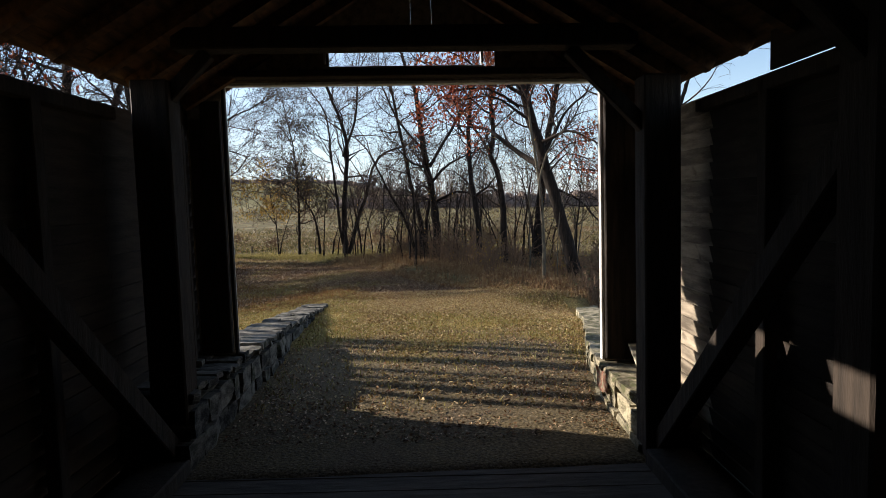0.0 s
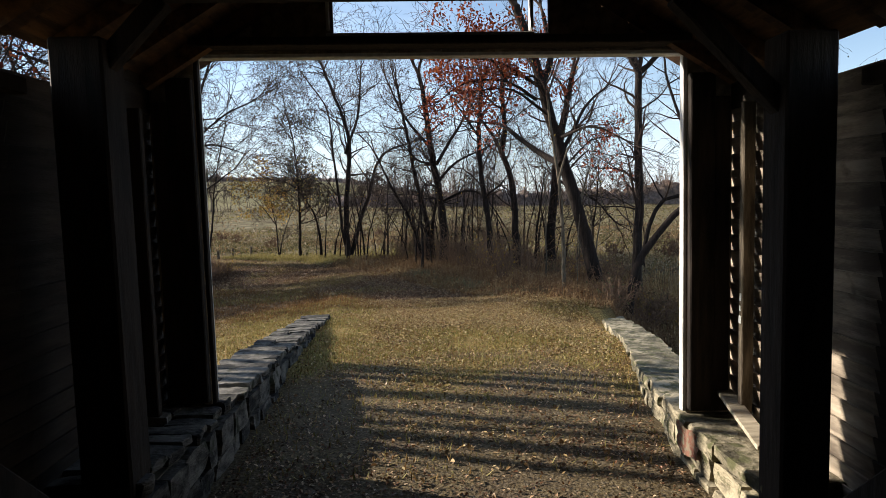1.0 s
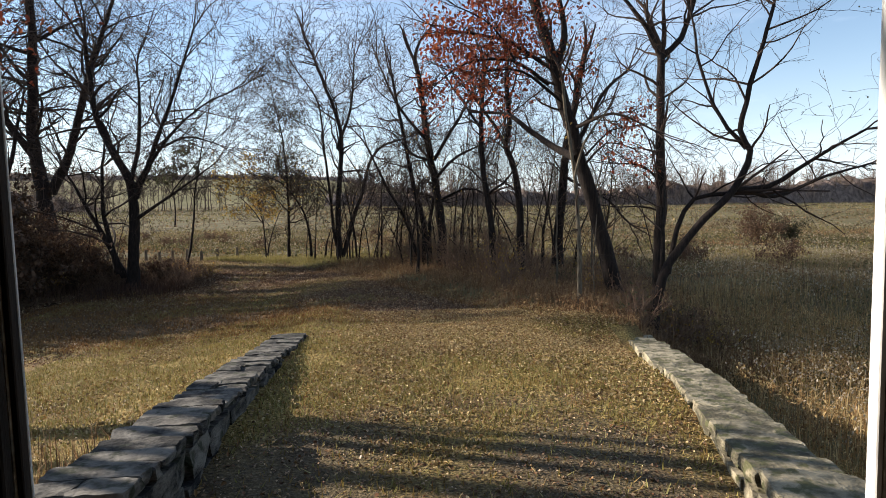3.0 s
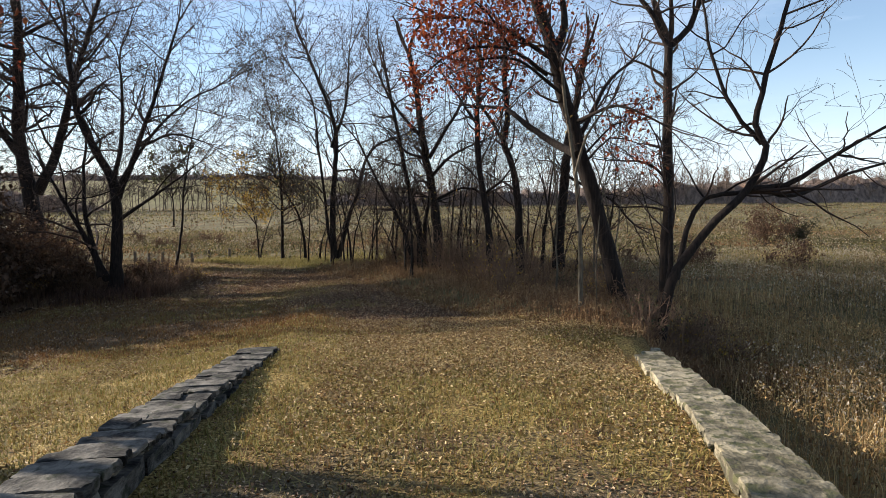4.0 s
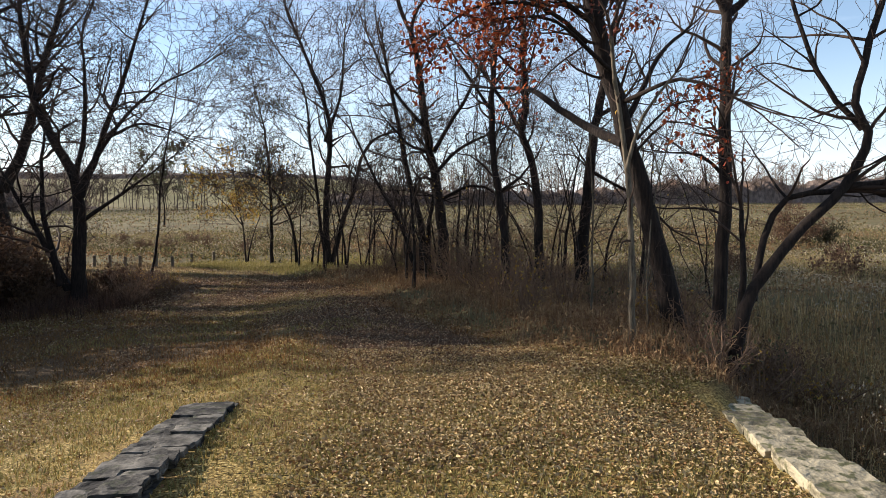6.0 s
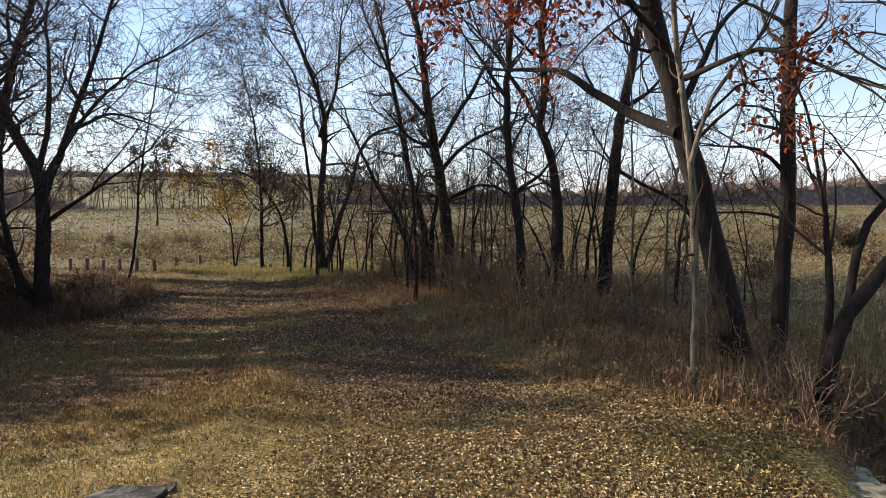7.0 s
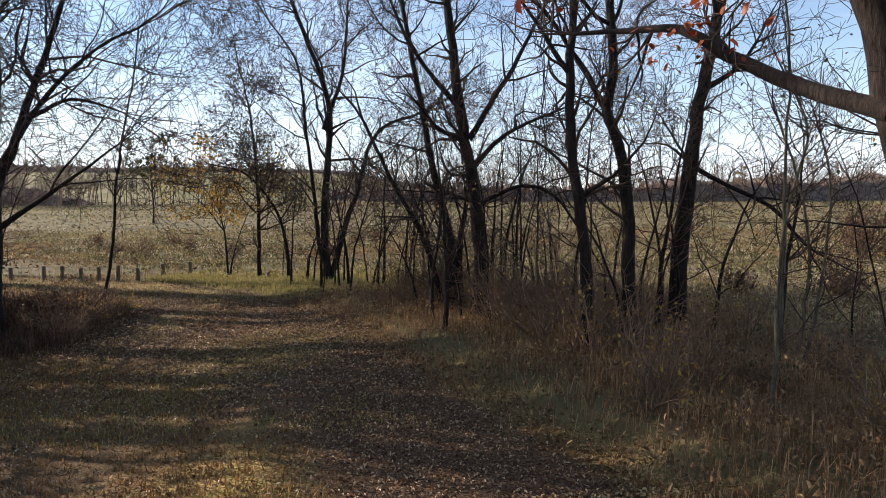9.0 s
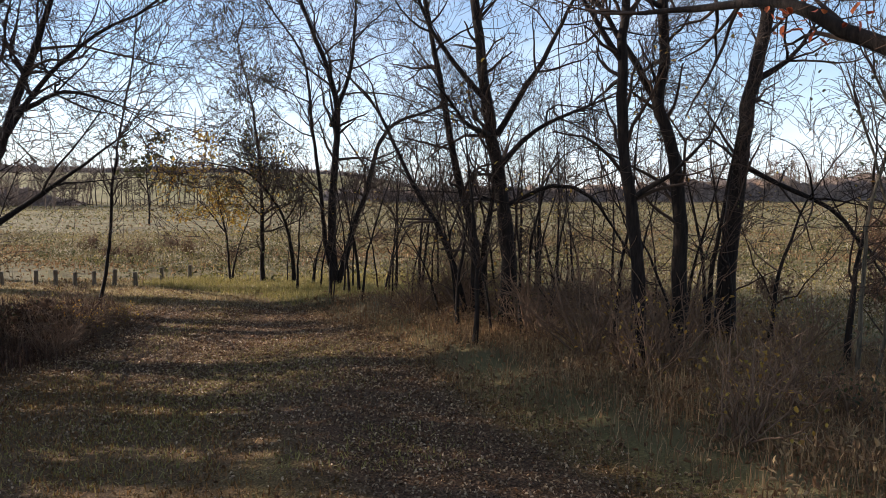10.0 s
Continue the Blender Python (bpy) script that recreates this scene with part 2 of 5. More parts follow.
def beam(a, b, w, d, bevel=0.012):
    """A squared timber from a to b, w wide across and d deep."""
    a, b = Vector(a), Vector(b)
    turn = (b - a).to_track_quat("Z", "Y").to_matrix().to_4x4()
    return box((-w / 2, -d / 2, 0), (w / 2, d / 2, (b - a).length), Matrix.Translation(a) @ turn, bevel)


def thing(name, at, label, category, group="", kind=""):
    e = new(name)
    e.location = at
    e.empty_display_size = 0.2
    bpy.context.view_layer.update()
    return tagged(e, label, category, group, kind)


def under(ob, top):
    """Puts ob, built in world places, under top, which is only moved, not turned."""
    ob.parent = top
    ob.matrix_parent_inverse = Matrix.Translation(-Vector(top.location))
    return ob


class Tubes:
    """Collects round branches and joins them into one mesh."""

    def __init__(self):
        self.kept = {}

    def add(self, pts, radii, sides):
        self.kept.setdefault((len(pts), sides), []).append((pts, radii))

    def arrays(self):
        vs, fs, base = [], [], 0
        for (n, s), rows in self.kept.items():
            p = np.array([r[0] for r in rows], dtype=np.float64)
            r = np.array([r[1] for r in rows], dtype=np.float64)
            d = np.gradient(p, axis=1)
            d /= np.linalg.norm(d, axis=2, keepdims=True) + 1e-9
            ref = np.where(np.abs(d[:, :1, 2:3]) > 0.8, np.array([1.0, 0, 0]), np.array([0, 0, 1.0]))
            u = np.cross(d, np.broadcast_to(ref, d.shape))
            u /= np.linalg.norm(u, axis=2, keepdims=True) + 1e-9
            w = np.cross(d, u)
            a = np.arange(s) * 2 * np.pi / s
            ring = p[:, :, None] + r[:, :, None, None] * (np.cos(a)[None, None, :, None] * u[:, :, None] + np.sin(a)[None, None, :, None] * w[:, :, None])
            vs.append(ring.reshape(-1, 3))
            k, i, j = np.meshgrid(np.arange(len(rows)), np.arange(n - 1), np.arange(s), indexing="ij")
            j2 = (j + 1) % s
            q = np.stack([k * n * s + i * s + j, k * n * s + i * s + j2, k * n * s + (i + 1) * s + j2, k * n * s + (i + 1) * s + j], -1).reshape(-1, 4)
            fs.append(q + base)
            base += len(rows) * n * s
        return np.concatenate(vs), np.concatenate(fs)


def leaves(at, size, rng, flat=0.0, fold=0.25, narrow=0.6):
    """Folded leaf blades: six corners and two faces each. flat: 1 lies on the ground."""
    n = len(at)
    yaw, tilt, roll = rng.uniform(0, 6.283, n), rng.normal(0, 1, n) * (1 - flat) * 0.9 + rng.normal(0, 0.22, n), rng.normal(0, 0.3, n)
    ln = size * rng.uniform(0.65, 1.35, n)
    fx = np.stack([np.cos(yaw) * np.cos(tilt), np.sin(yaw) * np.cos(tilt), np.sin(tilt)], -1)
    sx = np.stack([-np.sin(yaw), np.cos(yaw), roll], -1)
    up = np.cross(fx, sx)
    L, W = (ln / 2)[:, None], (ln * narrow / 2)[:, None]
    f = (fold * ln * rng.uniform(0.2, 1.4, n))[:, None]
    v = np.stack([at - fx * L, at + fx * L, at + fx * L * 0.35 + sx * W + up * f, at - fx * L * 0.5 + sx * W * 0.8 + up * f,
                  at + fx * L * 0.35 - sx * W + up * f, at - fx * L * 0.5 - sx * W * 0.8 + up * f], 1).reshape(-1, 3)
    o = np.arange(n)[:, None] * 6
    q = np.concatenate([o + np.array([0, 1, 2, 3]), o + np.array([1, 0, 5, 4])])
    return v, q


def blades(at, height, width, rng, lean=0.35, short=False):
    """Upright grass blades, each a bent tapering strip of two faces, or one where short."""
    n = len(at)
    yaw, bend = rng.uniform(0, 6.283, n), np.abs(rng.normal(0, lean, n))
    h = height * rng.uniform(0.5, 1.25, n)
    side = np.stack([-np.sin(yaw), np.cos(yaw), np.zeros(n)], -1) * (width * rng.uniform(0.6, 1.4, n) / 2)[:, None]
    way = np.stack([np.cos(yaw), np.sin(yaw), np.zeros(n)], -1)
    mid = at + way * (bend * h * 0.3)[:, None] + np.array([0, 0, 1.0]) * (h * 0.6)[:, None]
    tip = at + way * (bend * h)[:, None] + np.array([0, 0, 1.0]) * (h * (1 - bend * 0.25))[:, None]
    if short:
        v = np.stack([at - side, at + side, tip + side * 0.3, tip - side * 0.3], 1).reshape(-1, 3)
        return v, np.arange(n)[:, None] * 4 + np.arange(4)
    v = np.stack([at - side, at + side, mid + side * 0.7, mid - side * 0.7, tip + side * 0.15, tip - side * 0.15], 1).reshape(-1, 3)
    o = np.arange(n)[:, None] * 6
    q = np.concatenate([o + np.array([0, 1, 2, 3]), o + np.array([3, 2, 4, 5])])
    return v, q


# ---- the lie of the land ----
def smooth01(x):
    x = np.clip(x, 0, 1)
    return x * x * (3 - 2 * x)


def verge_x(y):
    """Right-hand edge of the leafy track, where the tall grass begins."""
    return np.interp(y, [8, 19, 20.3, 22, 25, 28.1, 33.8, 39, 44.2, 48], [3.0, 5.2, 4.6, 2.9, 1.6, 0.2, -1.65, -4.0, -7.8, -14.0])


def ripple(x, y, s, seed):
    """Cheap smooth unevenness out of a few sines."""
    r = np.random.RandomState(seed)
    z = 0
    for k in range(5):
        a, p, q = r.uniform(0, 6.28), r.uniform(0, 6.28), s * r.uniform(0.5, 2.2)
        z = z + np.sin((x * math.cos(a) + y * math.sin(a)) * q + p) / 5
    return z


def ground(x, y):
    x, y = np.asarray(x, float), np.asarray(y, float)
    z = np.interp(y, [-60, 8, 12, 17, 21, 25.4, 28.7, 34, 46, 70, 110, 180, 250, 400], [0.03, 0.03, -0.05, -0.35, -0.66, -0.77, -0.82, -0.92, -1.15, -1.2, -0.8, 0.6, 2.2, 3.0])
    dl = np.maximum(0, -2.6 - x)
    z = z - 0.88 * (1 - np.exp(-dl / 4.5)) * (1 - smooth01((y - 32) / 15))
    edge = np.interp(y, [0, 8, 10.2, 12.4, 14.7, 19, 21.5, 36, 54], [2.5, 2.65, 3.2, 3.85, 4.4, 5.25, 5.9, 7.9, 7.9])
    dr = np.maximum(0, x - edge)
    z = z - 1.25 * (1 - np.exp(-dr / 0.7)) * (1 - smooth01((y - 20.5) / 12))
    z = z - 0.3 * smooth01((x - 2.2) / 2.2) * smooth01((y - 12) / 6) * (1 - smooth01((y - 18.2) / 2.2))
    z = z + 0.26 * np.exp(-((x - 4.1) ** 2 + (y - 21.3) ** 2) / 4.5)
    past = smooth01((x - verge_x(y)) / 1.5) * smooth01((y - 20.5) / 3) * (1 - smooth01((y - 40.5) / 7)) * (1 - smooth01((x - 6) / 4.4))
    z = z + 0.3 * past
    # the stream under the bridge
    z = z - 3.0 * smooth01((6.0 - y) / 1.6) - 1.6 * smooth01((7.8 - y) / 2.5) * smooth01((np.abs(x) - 2.9) / 1.5) * (y > 3)
    # far rise
    z = z + 15.5 * smooth01((y - 230) / 170) * smooth01((60 - x) / 120) + 3 * smooth01((y - 300) / 300)
    z = z + ripple(x, y, 0.9, 3) * 0.035 + ripple(x, y, 3.1, 4) * 0.012 + ripple(x, y, 0.09, 5) * 0.35 * smooth01((y - 60) / 60)
    return z


def ground_material():
    m = bpy.data.materials.new("leafy_ground")
    m.use_nodes = True
    t = m.node_tree
    b = t.nodes["Principled BSDF"]
    b.inputs["Roughness"].default_value = 0.95
    b.inputs["Specular IOR Level"].default_value = 0.15
    co = t.nodes.new("ShaderNodeTexCoord")

    def noise_of(scale, detail=5):
        n = t.nodes.new("ShaderNodeTexNoise")
        n.inputs["Scale"].default_value, n.inputs["Detail"].default_value = scale, detail
        t.links.new(co.outputs["Object"], n.inputs["Vector"])
        return n.outputs[0]

    def ramp_of(value, *stops):
        r = t.nodes.new("ShaderNodeValToRGB")
        while len(r.color_ramp.elements) < len(stops):
            r.color_ramp.elements.new(0.5)
        for e, (p, c) in zip(r.color_ramp.elements, stops):
            e.position, e.color = p, (*c, 1)
        t.links.new(value, r.inputs[0])
        return r.outputs[0]

    def mixed(fac, a, c):
        x = t.nodes.new("ShaderNodeMix")
        x.data_type = "RGBA"
        t.links.new(fac, x.inputs[0])
        t.links.new(a, x.inputs[6])
        t.links.new(c, x.inputs[7])
        return x.outputs[2]

    # earth brown of the track, lowered to help the tree shade
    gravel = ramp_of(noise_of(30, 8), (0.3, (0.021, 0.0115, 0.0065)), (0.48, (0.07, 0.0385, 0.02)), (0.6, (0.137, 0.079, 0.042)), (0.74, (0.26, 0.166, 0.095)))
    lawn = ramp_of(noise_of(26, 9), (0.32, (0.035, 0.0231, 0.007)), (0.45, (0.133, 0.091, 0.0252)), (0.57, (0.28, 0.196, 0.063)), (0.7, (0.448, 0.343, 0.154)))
    field = ramp_of(noise_of(0.35, 10), (0.32, (0.049, 0.0385, 0.0182)), (0.45, (0.112, 0.084, 0.0385)), (0.55, (0.091, 0.0805, 0.0336)), (0.7, (0.238, 0.182, 0.098)))
    green = ramp_of(noise_of(0.05, 6), (0.35, (0.105, 0.0945, 0.0385)), (0.65, (0.175, 0.147, 0.07)))
    masks = []
    for name in ("track", "meadow", "pasture", "worn"):
        a = t.nodes.new("ShaderNodeAttribute")
        a.attribute_name = name
        masks.append(a.outputs["Fac"])
    earth = ramp_of(noise_of(34, 7), (0.34, (0.0245, 0.014, 0.0063)), (0.5, (0.112, 0.0595, 0.0224)), (0.68, (0.294, 0.189, 0.077)))
    bare = ramp_of(noise_of(1.1, 7), (0.47, (0, 0, 0)), (0.64, (0.8, 0.8, 0.8)))
    c = mixed(masks[0], mixed(bare, lawn, earth), gravel)
    patch = ramp_of(noise_of(0.05, 4), (0.46, (0, 0, 0)), (0.58, (0.25, 0.25, 0.25)))
    c = mixed(masks[1], c, mixed(patch, field, green))
    c = mixed(masks[2], c, green)
    dirt = ramp_of(noise_of(38, 8), (0.32, (0.021, 0.0168, 0.0119)), (0.48, (0.0595, 0.0469, 0.0322)), (0.62, (0.112, 0.091, 0.063)), (0.75, (0.238, 0.196, 0.14)))
    c = mixed(masks[3], c, dirt)
    t.links.new(c, b.inputs["Base Color"])
    bp = t.nodes.new("ShaderNodeBump")
    bp.inputs["Strength"].default_value, bp.inputs["Distance"].default_value = 0.7, 0.04
    t.links.new(noise_of(30, 6), bp.inputs["Height"])
    t.links.new(bp.outputs[0], b.inputs["Normal"])
    return m


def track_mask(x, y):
    """1 on the shade-darkened, leaf-strewn track past the walls, 0 on grass."""
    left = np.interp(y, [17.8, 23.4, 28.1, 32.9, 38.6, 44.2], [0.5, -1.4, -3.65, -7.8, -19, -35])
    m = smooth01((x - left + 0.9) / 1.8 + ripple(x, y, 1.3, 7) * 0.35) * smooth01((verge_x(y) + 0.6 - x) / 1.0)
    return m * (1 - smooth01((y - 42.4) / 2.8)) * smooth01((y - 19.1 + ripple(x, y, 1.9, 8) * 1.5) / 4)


def worn(x, y):
    """1 on the bare, trodden earth in front of the portal."""
    return smooth01((13.0 - y + ripple(x, y, 1.6, 9) * 2.2 + ripple(x, y, 4.1, 10) * 0.8) / 3.0) * smooth01((x + 2.7) / 0.2) * smooth01((3.4 - x) / 0.8)


def brown_shade(x, y):
    """1 where thin brown lawn under the trees is darkened for their shade."""
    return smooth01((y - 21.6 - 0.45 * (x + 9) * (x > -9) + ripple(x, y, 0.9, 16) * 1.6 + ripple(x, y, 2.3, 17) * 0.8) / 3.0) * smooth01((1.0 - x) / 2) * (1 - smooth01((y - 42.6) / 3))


def build_ground():
    u = np.linspace(-1, 1, 231)
    xs = 7.0 * np.sinh(u * 5.1)
    v = np.linspace(0, 1, 330)
    ys = 6.0 + np.where(v < 0.12, -(0.12 - v) / 0.12 * 60 * ((0.12 - v) / 0.12), 9.0 * np.sinh((v - 0.12) / 0.88 * 5.3))
    X, Y = np.meshgrid(xs, ys)
    Z = ground(X, Y)
    nx = len(xs)
    i, j = np.meshgrid(np.arange(len(ys) - 1), np.arange(nx - 1), indexing="ij")
    q = np.stack([i * nx + j, i * nx + j + 1, (i + 1) * nx + j + 1, (i + 1) * nx + j], -1).reshape(-1, 4)
    ob = sheet("ground", np.stack([X, Y, Z], -1).reshape(-1, 3), q, ground_material(), None, "leaf-strewn lawn and track running out into dry meadows", True)
    tagged(ob, category="ground", kind="structure")
    tm = np.maximum(track_mask(X, Y), 0.85 * brown_shade(X, Y))
    me = np.clip(smooth01((Y - 47) / 3) + smooth01((X - verge_x(Y)) / 1.2) * (Y > 19.5) + smooth01((X - 5.6) / 1.4) + smooth01((-26 - X) / 7), 0, 1)
    pa = smooth01((Y - 235) / 40) * smooth01((40 - X) / 80)
    for name, val in (("track", tm), ("meadow", me), ("pasture", pa), ("worn", 0.8 * worn(X, Y))):
        a = ob.data.attributes.new(name, "FLOAT", "POINT")
        a.data.foreach_set("value", val.astype(np.float32).ravel())
    return ob


build_ground()

# ---- the covered bridge ----
SHEAR = Matrix(((1, 0, -0.015, 0.01), (0, 1, 0, 0), (0, 0, 1.012, 0), (0, 0, 0, 1)))
B = pose(0.012, 7.95, 0, 0.9, 0, -2.6) @ SHEAR         # portal plane at local y = 0, the bridge behind it, racked a little to one side
RNG = random.Random(11)


def structure(name, bm, mat, label, category, parent=None):
    ob = part(name, bm, mat, parent, label)
    return tagged(ob, category=category, kind="structure")


HALF, WALL, TOP = 2.177, 2.58, 3.71       # opening's half width, siding plane, opening's height
# deck: a frame under separate planks
floor = structure("floor", box((-2.9, -22, -0.35), (2.9, -1.86, -0.02), B), DECK_WOOD, "weathered grey timber bridge deck", "floor")
y = -1.86
while y > -21.5:
    w = 0.26
    part("plank", box((-2.9, y - w + 0.012, -0.015), (2.9, y, 0.045 + RNG.uniform(-0.006, 0.006)), B, 0.006), DECK_WOOD, floor)
    y -= w
# sill plate the track meets
structure("trim_sill", box((-2.05, -1.85, -0.2), (2.05, -1.5, 0.035), B, 0.01), DECK_WOOD, "worn threshold timber at the end of the deck", "sill")


def siding_wall(side, name):
    """A frame wall clad outside in lapped horizontal boards that stop short of the eaves."""
    s = 1 if side > 0 else -1
    wall = structure(name, box((s * WALL - 0.02, -22, -0.3), (s * WALL + 0.02, -21.8, 3.3), B), SIDING, "dark side wall of lapped horizontal boards", "wall")
    z, k = -0.35, 0
    while z < 3.18:
        top = min(z + 0.165, 3.24)
        a, b_ = s * (WALL + 0.034), s * (WALL - 0.006)
        prof = [(a, z), (a + s * 0.016, z), (b_ + s * 0.016, top), (b_, top)]
        # only the sunlit right end bay keeps the light tone, the rest is shade-dark
        for y0, y1, m in ((-22.0, -1.93, SHADED_SIDING), (-1.925, 0.22, SIDING if s > 0 else SHADED_SIDING)):
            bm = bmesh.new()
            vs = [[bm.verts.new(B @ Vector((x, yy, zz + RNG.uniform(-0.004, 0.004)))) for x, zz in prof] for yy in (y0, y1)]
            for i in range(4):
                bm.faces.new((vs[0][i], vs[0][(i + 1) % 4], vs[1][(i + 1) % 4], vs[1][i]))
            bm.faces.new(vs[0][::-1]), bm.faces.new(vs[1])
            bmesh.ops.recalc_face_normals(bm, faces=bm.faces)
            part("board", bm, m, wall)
        z += 0.142
    # studs and top plate; the stud on the sunlit side is coloured paler
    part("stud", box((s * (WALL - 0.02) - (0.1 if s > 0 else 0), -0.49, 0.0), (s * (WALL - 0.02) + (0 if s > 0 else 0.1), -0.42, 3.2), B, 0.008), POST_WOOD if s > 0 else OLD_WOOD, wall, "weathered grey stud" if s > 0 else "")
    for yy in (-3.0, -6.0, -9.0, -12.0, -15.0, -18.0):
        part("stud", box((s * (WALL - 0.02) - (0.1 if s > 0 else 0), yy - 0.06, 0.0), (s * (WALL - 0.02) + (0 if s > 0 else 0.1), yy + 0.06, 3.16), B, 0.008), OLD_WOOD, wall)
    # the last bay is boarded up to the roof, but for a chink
    part("board", box((s * WALL - 0.012, -1.15, 3.19), (s * WALL + 0.012, 0.2, 3.42), B, 0.004), SHADED_SIDING, wall)
    part("board", box((s * WALL - 0.014, -0.7, 3.424), (s * WALL + 0.01, 0.2, 3.54), B, 0.004), SHADED_SIDING, wall)
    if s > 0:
        part("board", box((s * WALL - 0.012, -22, 3.235), (s * WALL + 0.012, -2.9, 3.5), B, 0.004), SHADED_SIDING, wall)
    part("top_rail", box((s * (WALL - 0.07) - 0.05, -22, 3.08), (s * (WALL - 0.07) + 0.05, -1.9, 3.18), B, 0.008), OLD_WOOD, wall)
    return wall


siding_wall(-1, "wall_left")
siding_wall(1, "wall_right")


def truss(side, name):
    """Posts and diagonal braces on one side of the deck."""
    t = thing(name, B @ Vector((side * 2.2, -1.7, 0)), "dark heavy timber truss with squared posts and diagonals", "truss", "bridge trusses", "structure")
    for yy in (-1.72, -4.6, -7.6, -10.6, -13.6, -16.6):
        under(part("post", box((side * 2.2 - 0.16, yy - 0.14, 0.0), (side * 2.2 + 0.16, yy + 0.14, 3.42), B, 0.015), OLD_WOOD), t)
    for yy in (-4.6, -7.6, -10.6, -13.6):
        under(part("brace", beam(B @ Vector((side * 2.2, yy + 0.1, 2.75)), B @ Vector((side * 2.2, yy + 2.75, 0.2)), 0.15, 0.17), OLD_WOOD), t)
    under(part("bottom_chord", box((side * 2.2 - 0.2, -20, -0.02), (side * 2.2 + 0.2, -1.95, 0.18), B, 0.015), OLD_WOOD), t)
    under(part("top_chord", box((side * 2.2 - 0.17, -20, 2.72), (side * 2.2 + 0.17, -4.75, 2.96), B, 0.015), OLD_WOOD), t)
    return t


truss(-1, "truss_left")
truss(1, "truss_right")


def cross_frame(yy, name):
    t = thing(name, B @ Vector((0, yy, 3.7)), "dark tie beam with knee braces between the trusses", "beam", "tie beams", "structure")
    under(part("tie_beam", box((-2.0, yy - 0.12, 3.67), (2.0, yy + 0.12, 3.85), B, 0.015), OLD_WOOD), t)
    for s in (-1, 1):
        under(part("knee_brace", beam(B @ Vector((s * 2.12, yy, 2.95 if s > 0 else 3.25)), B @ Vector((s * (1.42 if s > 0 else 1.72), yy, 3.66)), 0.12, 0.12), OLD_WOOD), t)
    return t


for k, yy in enumerate((-1.72, -4.6, -7.6, -10.6, -13.6)):
    cross_frame(yy, "trim_tie_beam")


def build_portal():
    """The end wall: upright boards round the opening, a slot over the header, white trim."""
    p = thing("wall_portal", B @ Vector((0, 0, 0)), "dark boarded end wall with a white-trimmed opening", "wall", "", "structure")
    x = -WALL
    while x < WALL - 0.01:
        w = min(0.235, WALL - x)
        gap = 0.001
        lo_x, hi_x = x + gap / 2, x + w - gap / 2
        mid = (lo_x + hi_x) / 2
        spans = []
        roof = 5.0 - abs(mid) * 0.6
        if abs(mid) > HALF - 0.02:
            spans = [(0.62 if mid < 0 else 0.46, roof)]
        elif -1.0 <= mid <= 0.85:
            spans = [(TOP, 3.865), (4.25, roof)]
        else:
            spans = [(TOP, roof)]
        for z0, z1 in spans:
            part_lo, part_hi = max(lo_x, HALF) if mid > HALF - 0.02 else lo_x, min(hi_x, -HALF) if mid < -HALF + 0.02 else hi_x
            if part_hi - part_lo > 0.02:
                under(part("board", box((part_lo, -0.03, z0), (part_hi, RNG.uniform(-0.003, 0.003), z1), B, 0.003), SIDING), p)
        x += w
    # framing on the inner face
    for s in (-1, 1):
        zb = 0.66 if s < 0 else 0.5
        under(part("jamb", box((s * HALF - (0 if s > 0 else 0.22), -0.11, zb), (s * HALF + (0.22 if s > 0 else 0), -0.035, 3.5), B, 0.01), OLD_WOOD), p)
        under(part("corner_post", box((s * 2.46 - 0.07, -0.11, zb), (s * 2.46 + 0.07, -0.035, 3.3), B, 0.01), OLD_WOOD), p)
        # white trim, proud of the opening; left one coloured dark as its shaded side
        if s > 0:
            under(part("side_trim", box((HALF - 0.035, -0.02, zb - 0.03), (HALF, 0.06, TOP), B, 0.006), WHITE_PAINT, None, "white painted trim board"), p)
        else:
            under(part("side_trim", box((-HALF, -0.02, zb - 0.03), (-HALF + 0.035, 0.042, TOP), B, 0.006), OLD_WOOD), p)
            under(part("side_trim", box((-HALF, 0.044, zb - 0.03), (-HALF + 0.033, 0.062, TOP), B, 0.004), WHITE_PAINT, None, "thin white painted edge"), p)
        under(part("face_trim", box((s * (HALF + 0.085) - 0.08, 0.006, zb), (s * (HALF + 0.085) + 0.08, 0.034, TOP + 0.15), B, 0.006), WHITE_PAINT, None, "white painted trim board"), p)
    under(part("header", box((-HALF + 0.05, -0.25, TOP + 0.02), (HALF - 0.05, -0.035, 3.8), B, 0.01), OLD_WOOD), p)
    under(part("head_trim", box((-HALF, -0.02, TOP - 0.03), (HALF, 0.11, TOP + 0.004), B, 0.006), WHITE_PAINT, None, "white painted trim board"), p)
    under(part("slot_frame", box((-1.0, -0.05, 3.85), (0.82, 0.06, 3.875), B, 0.006), WHITE_PAINT, None, "white painted slot sill"), p)
    for x in (-0.98, 0.8):
        under(part("slot_frame", box((x - 0.015, -0.05, 3.9), (x + 0.015, 0.06, 4.2), B, 0.006), WHITE_PAINT), p)
    return p


build_portal()


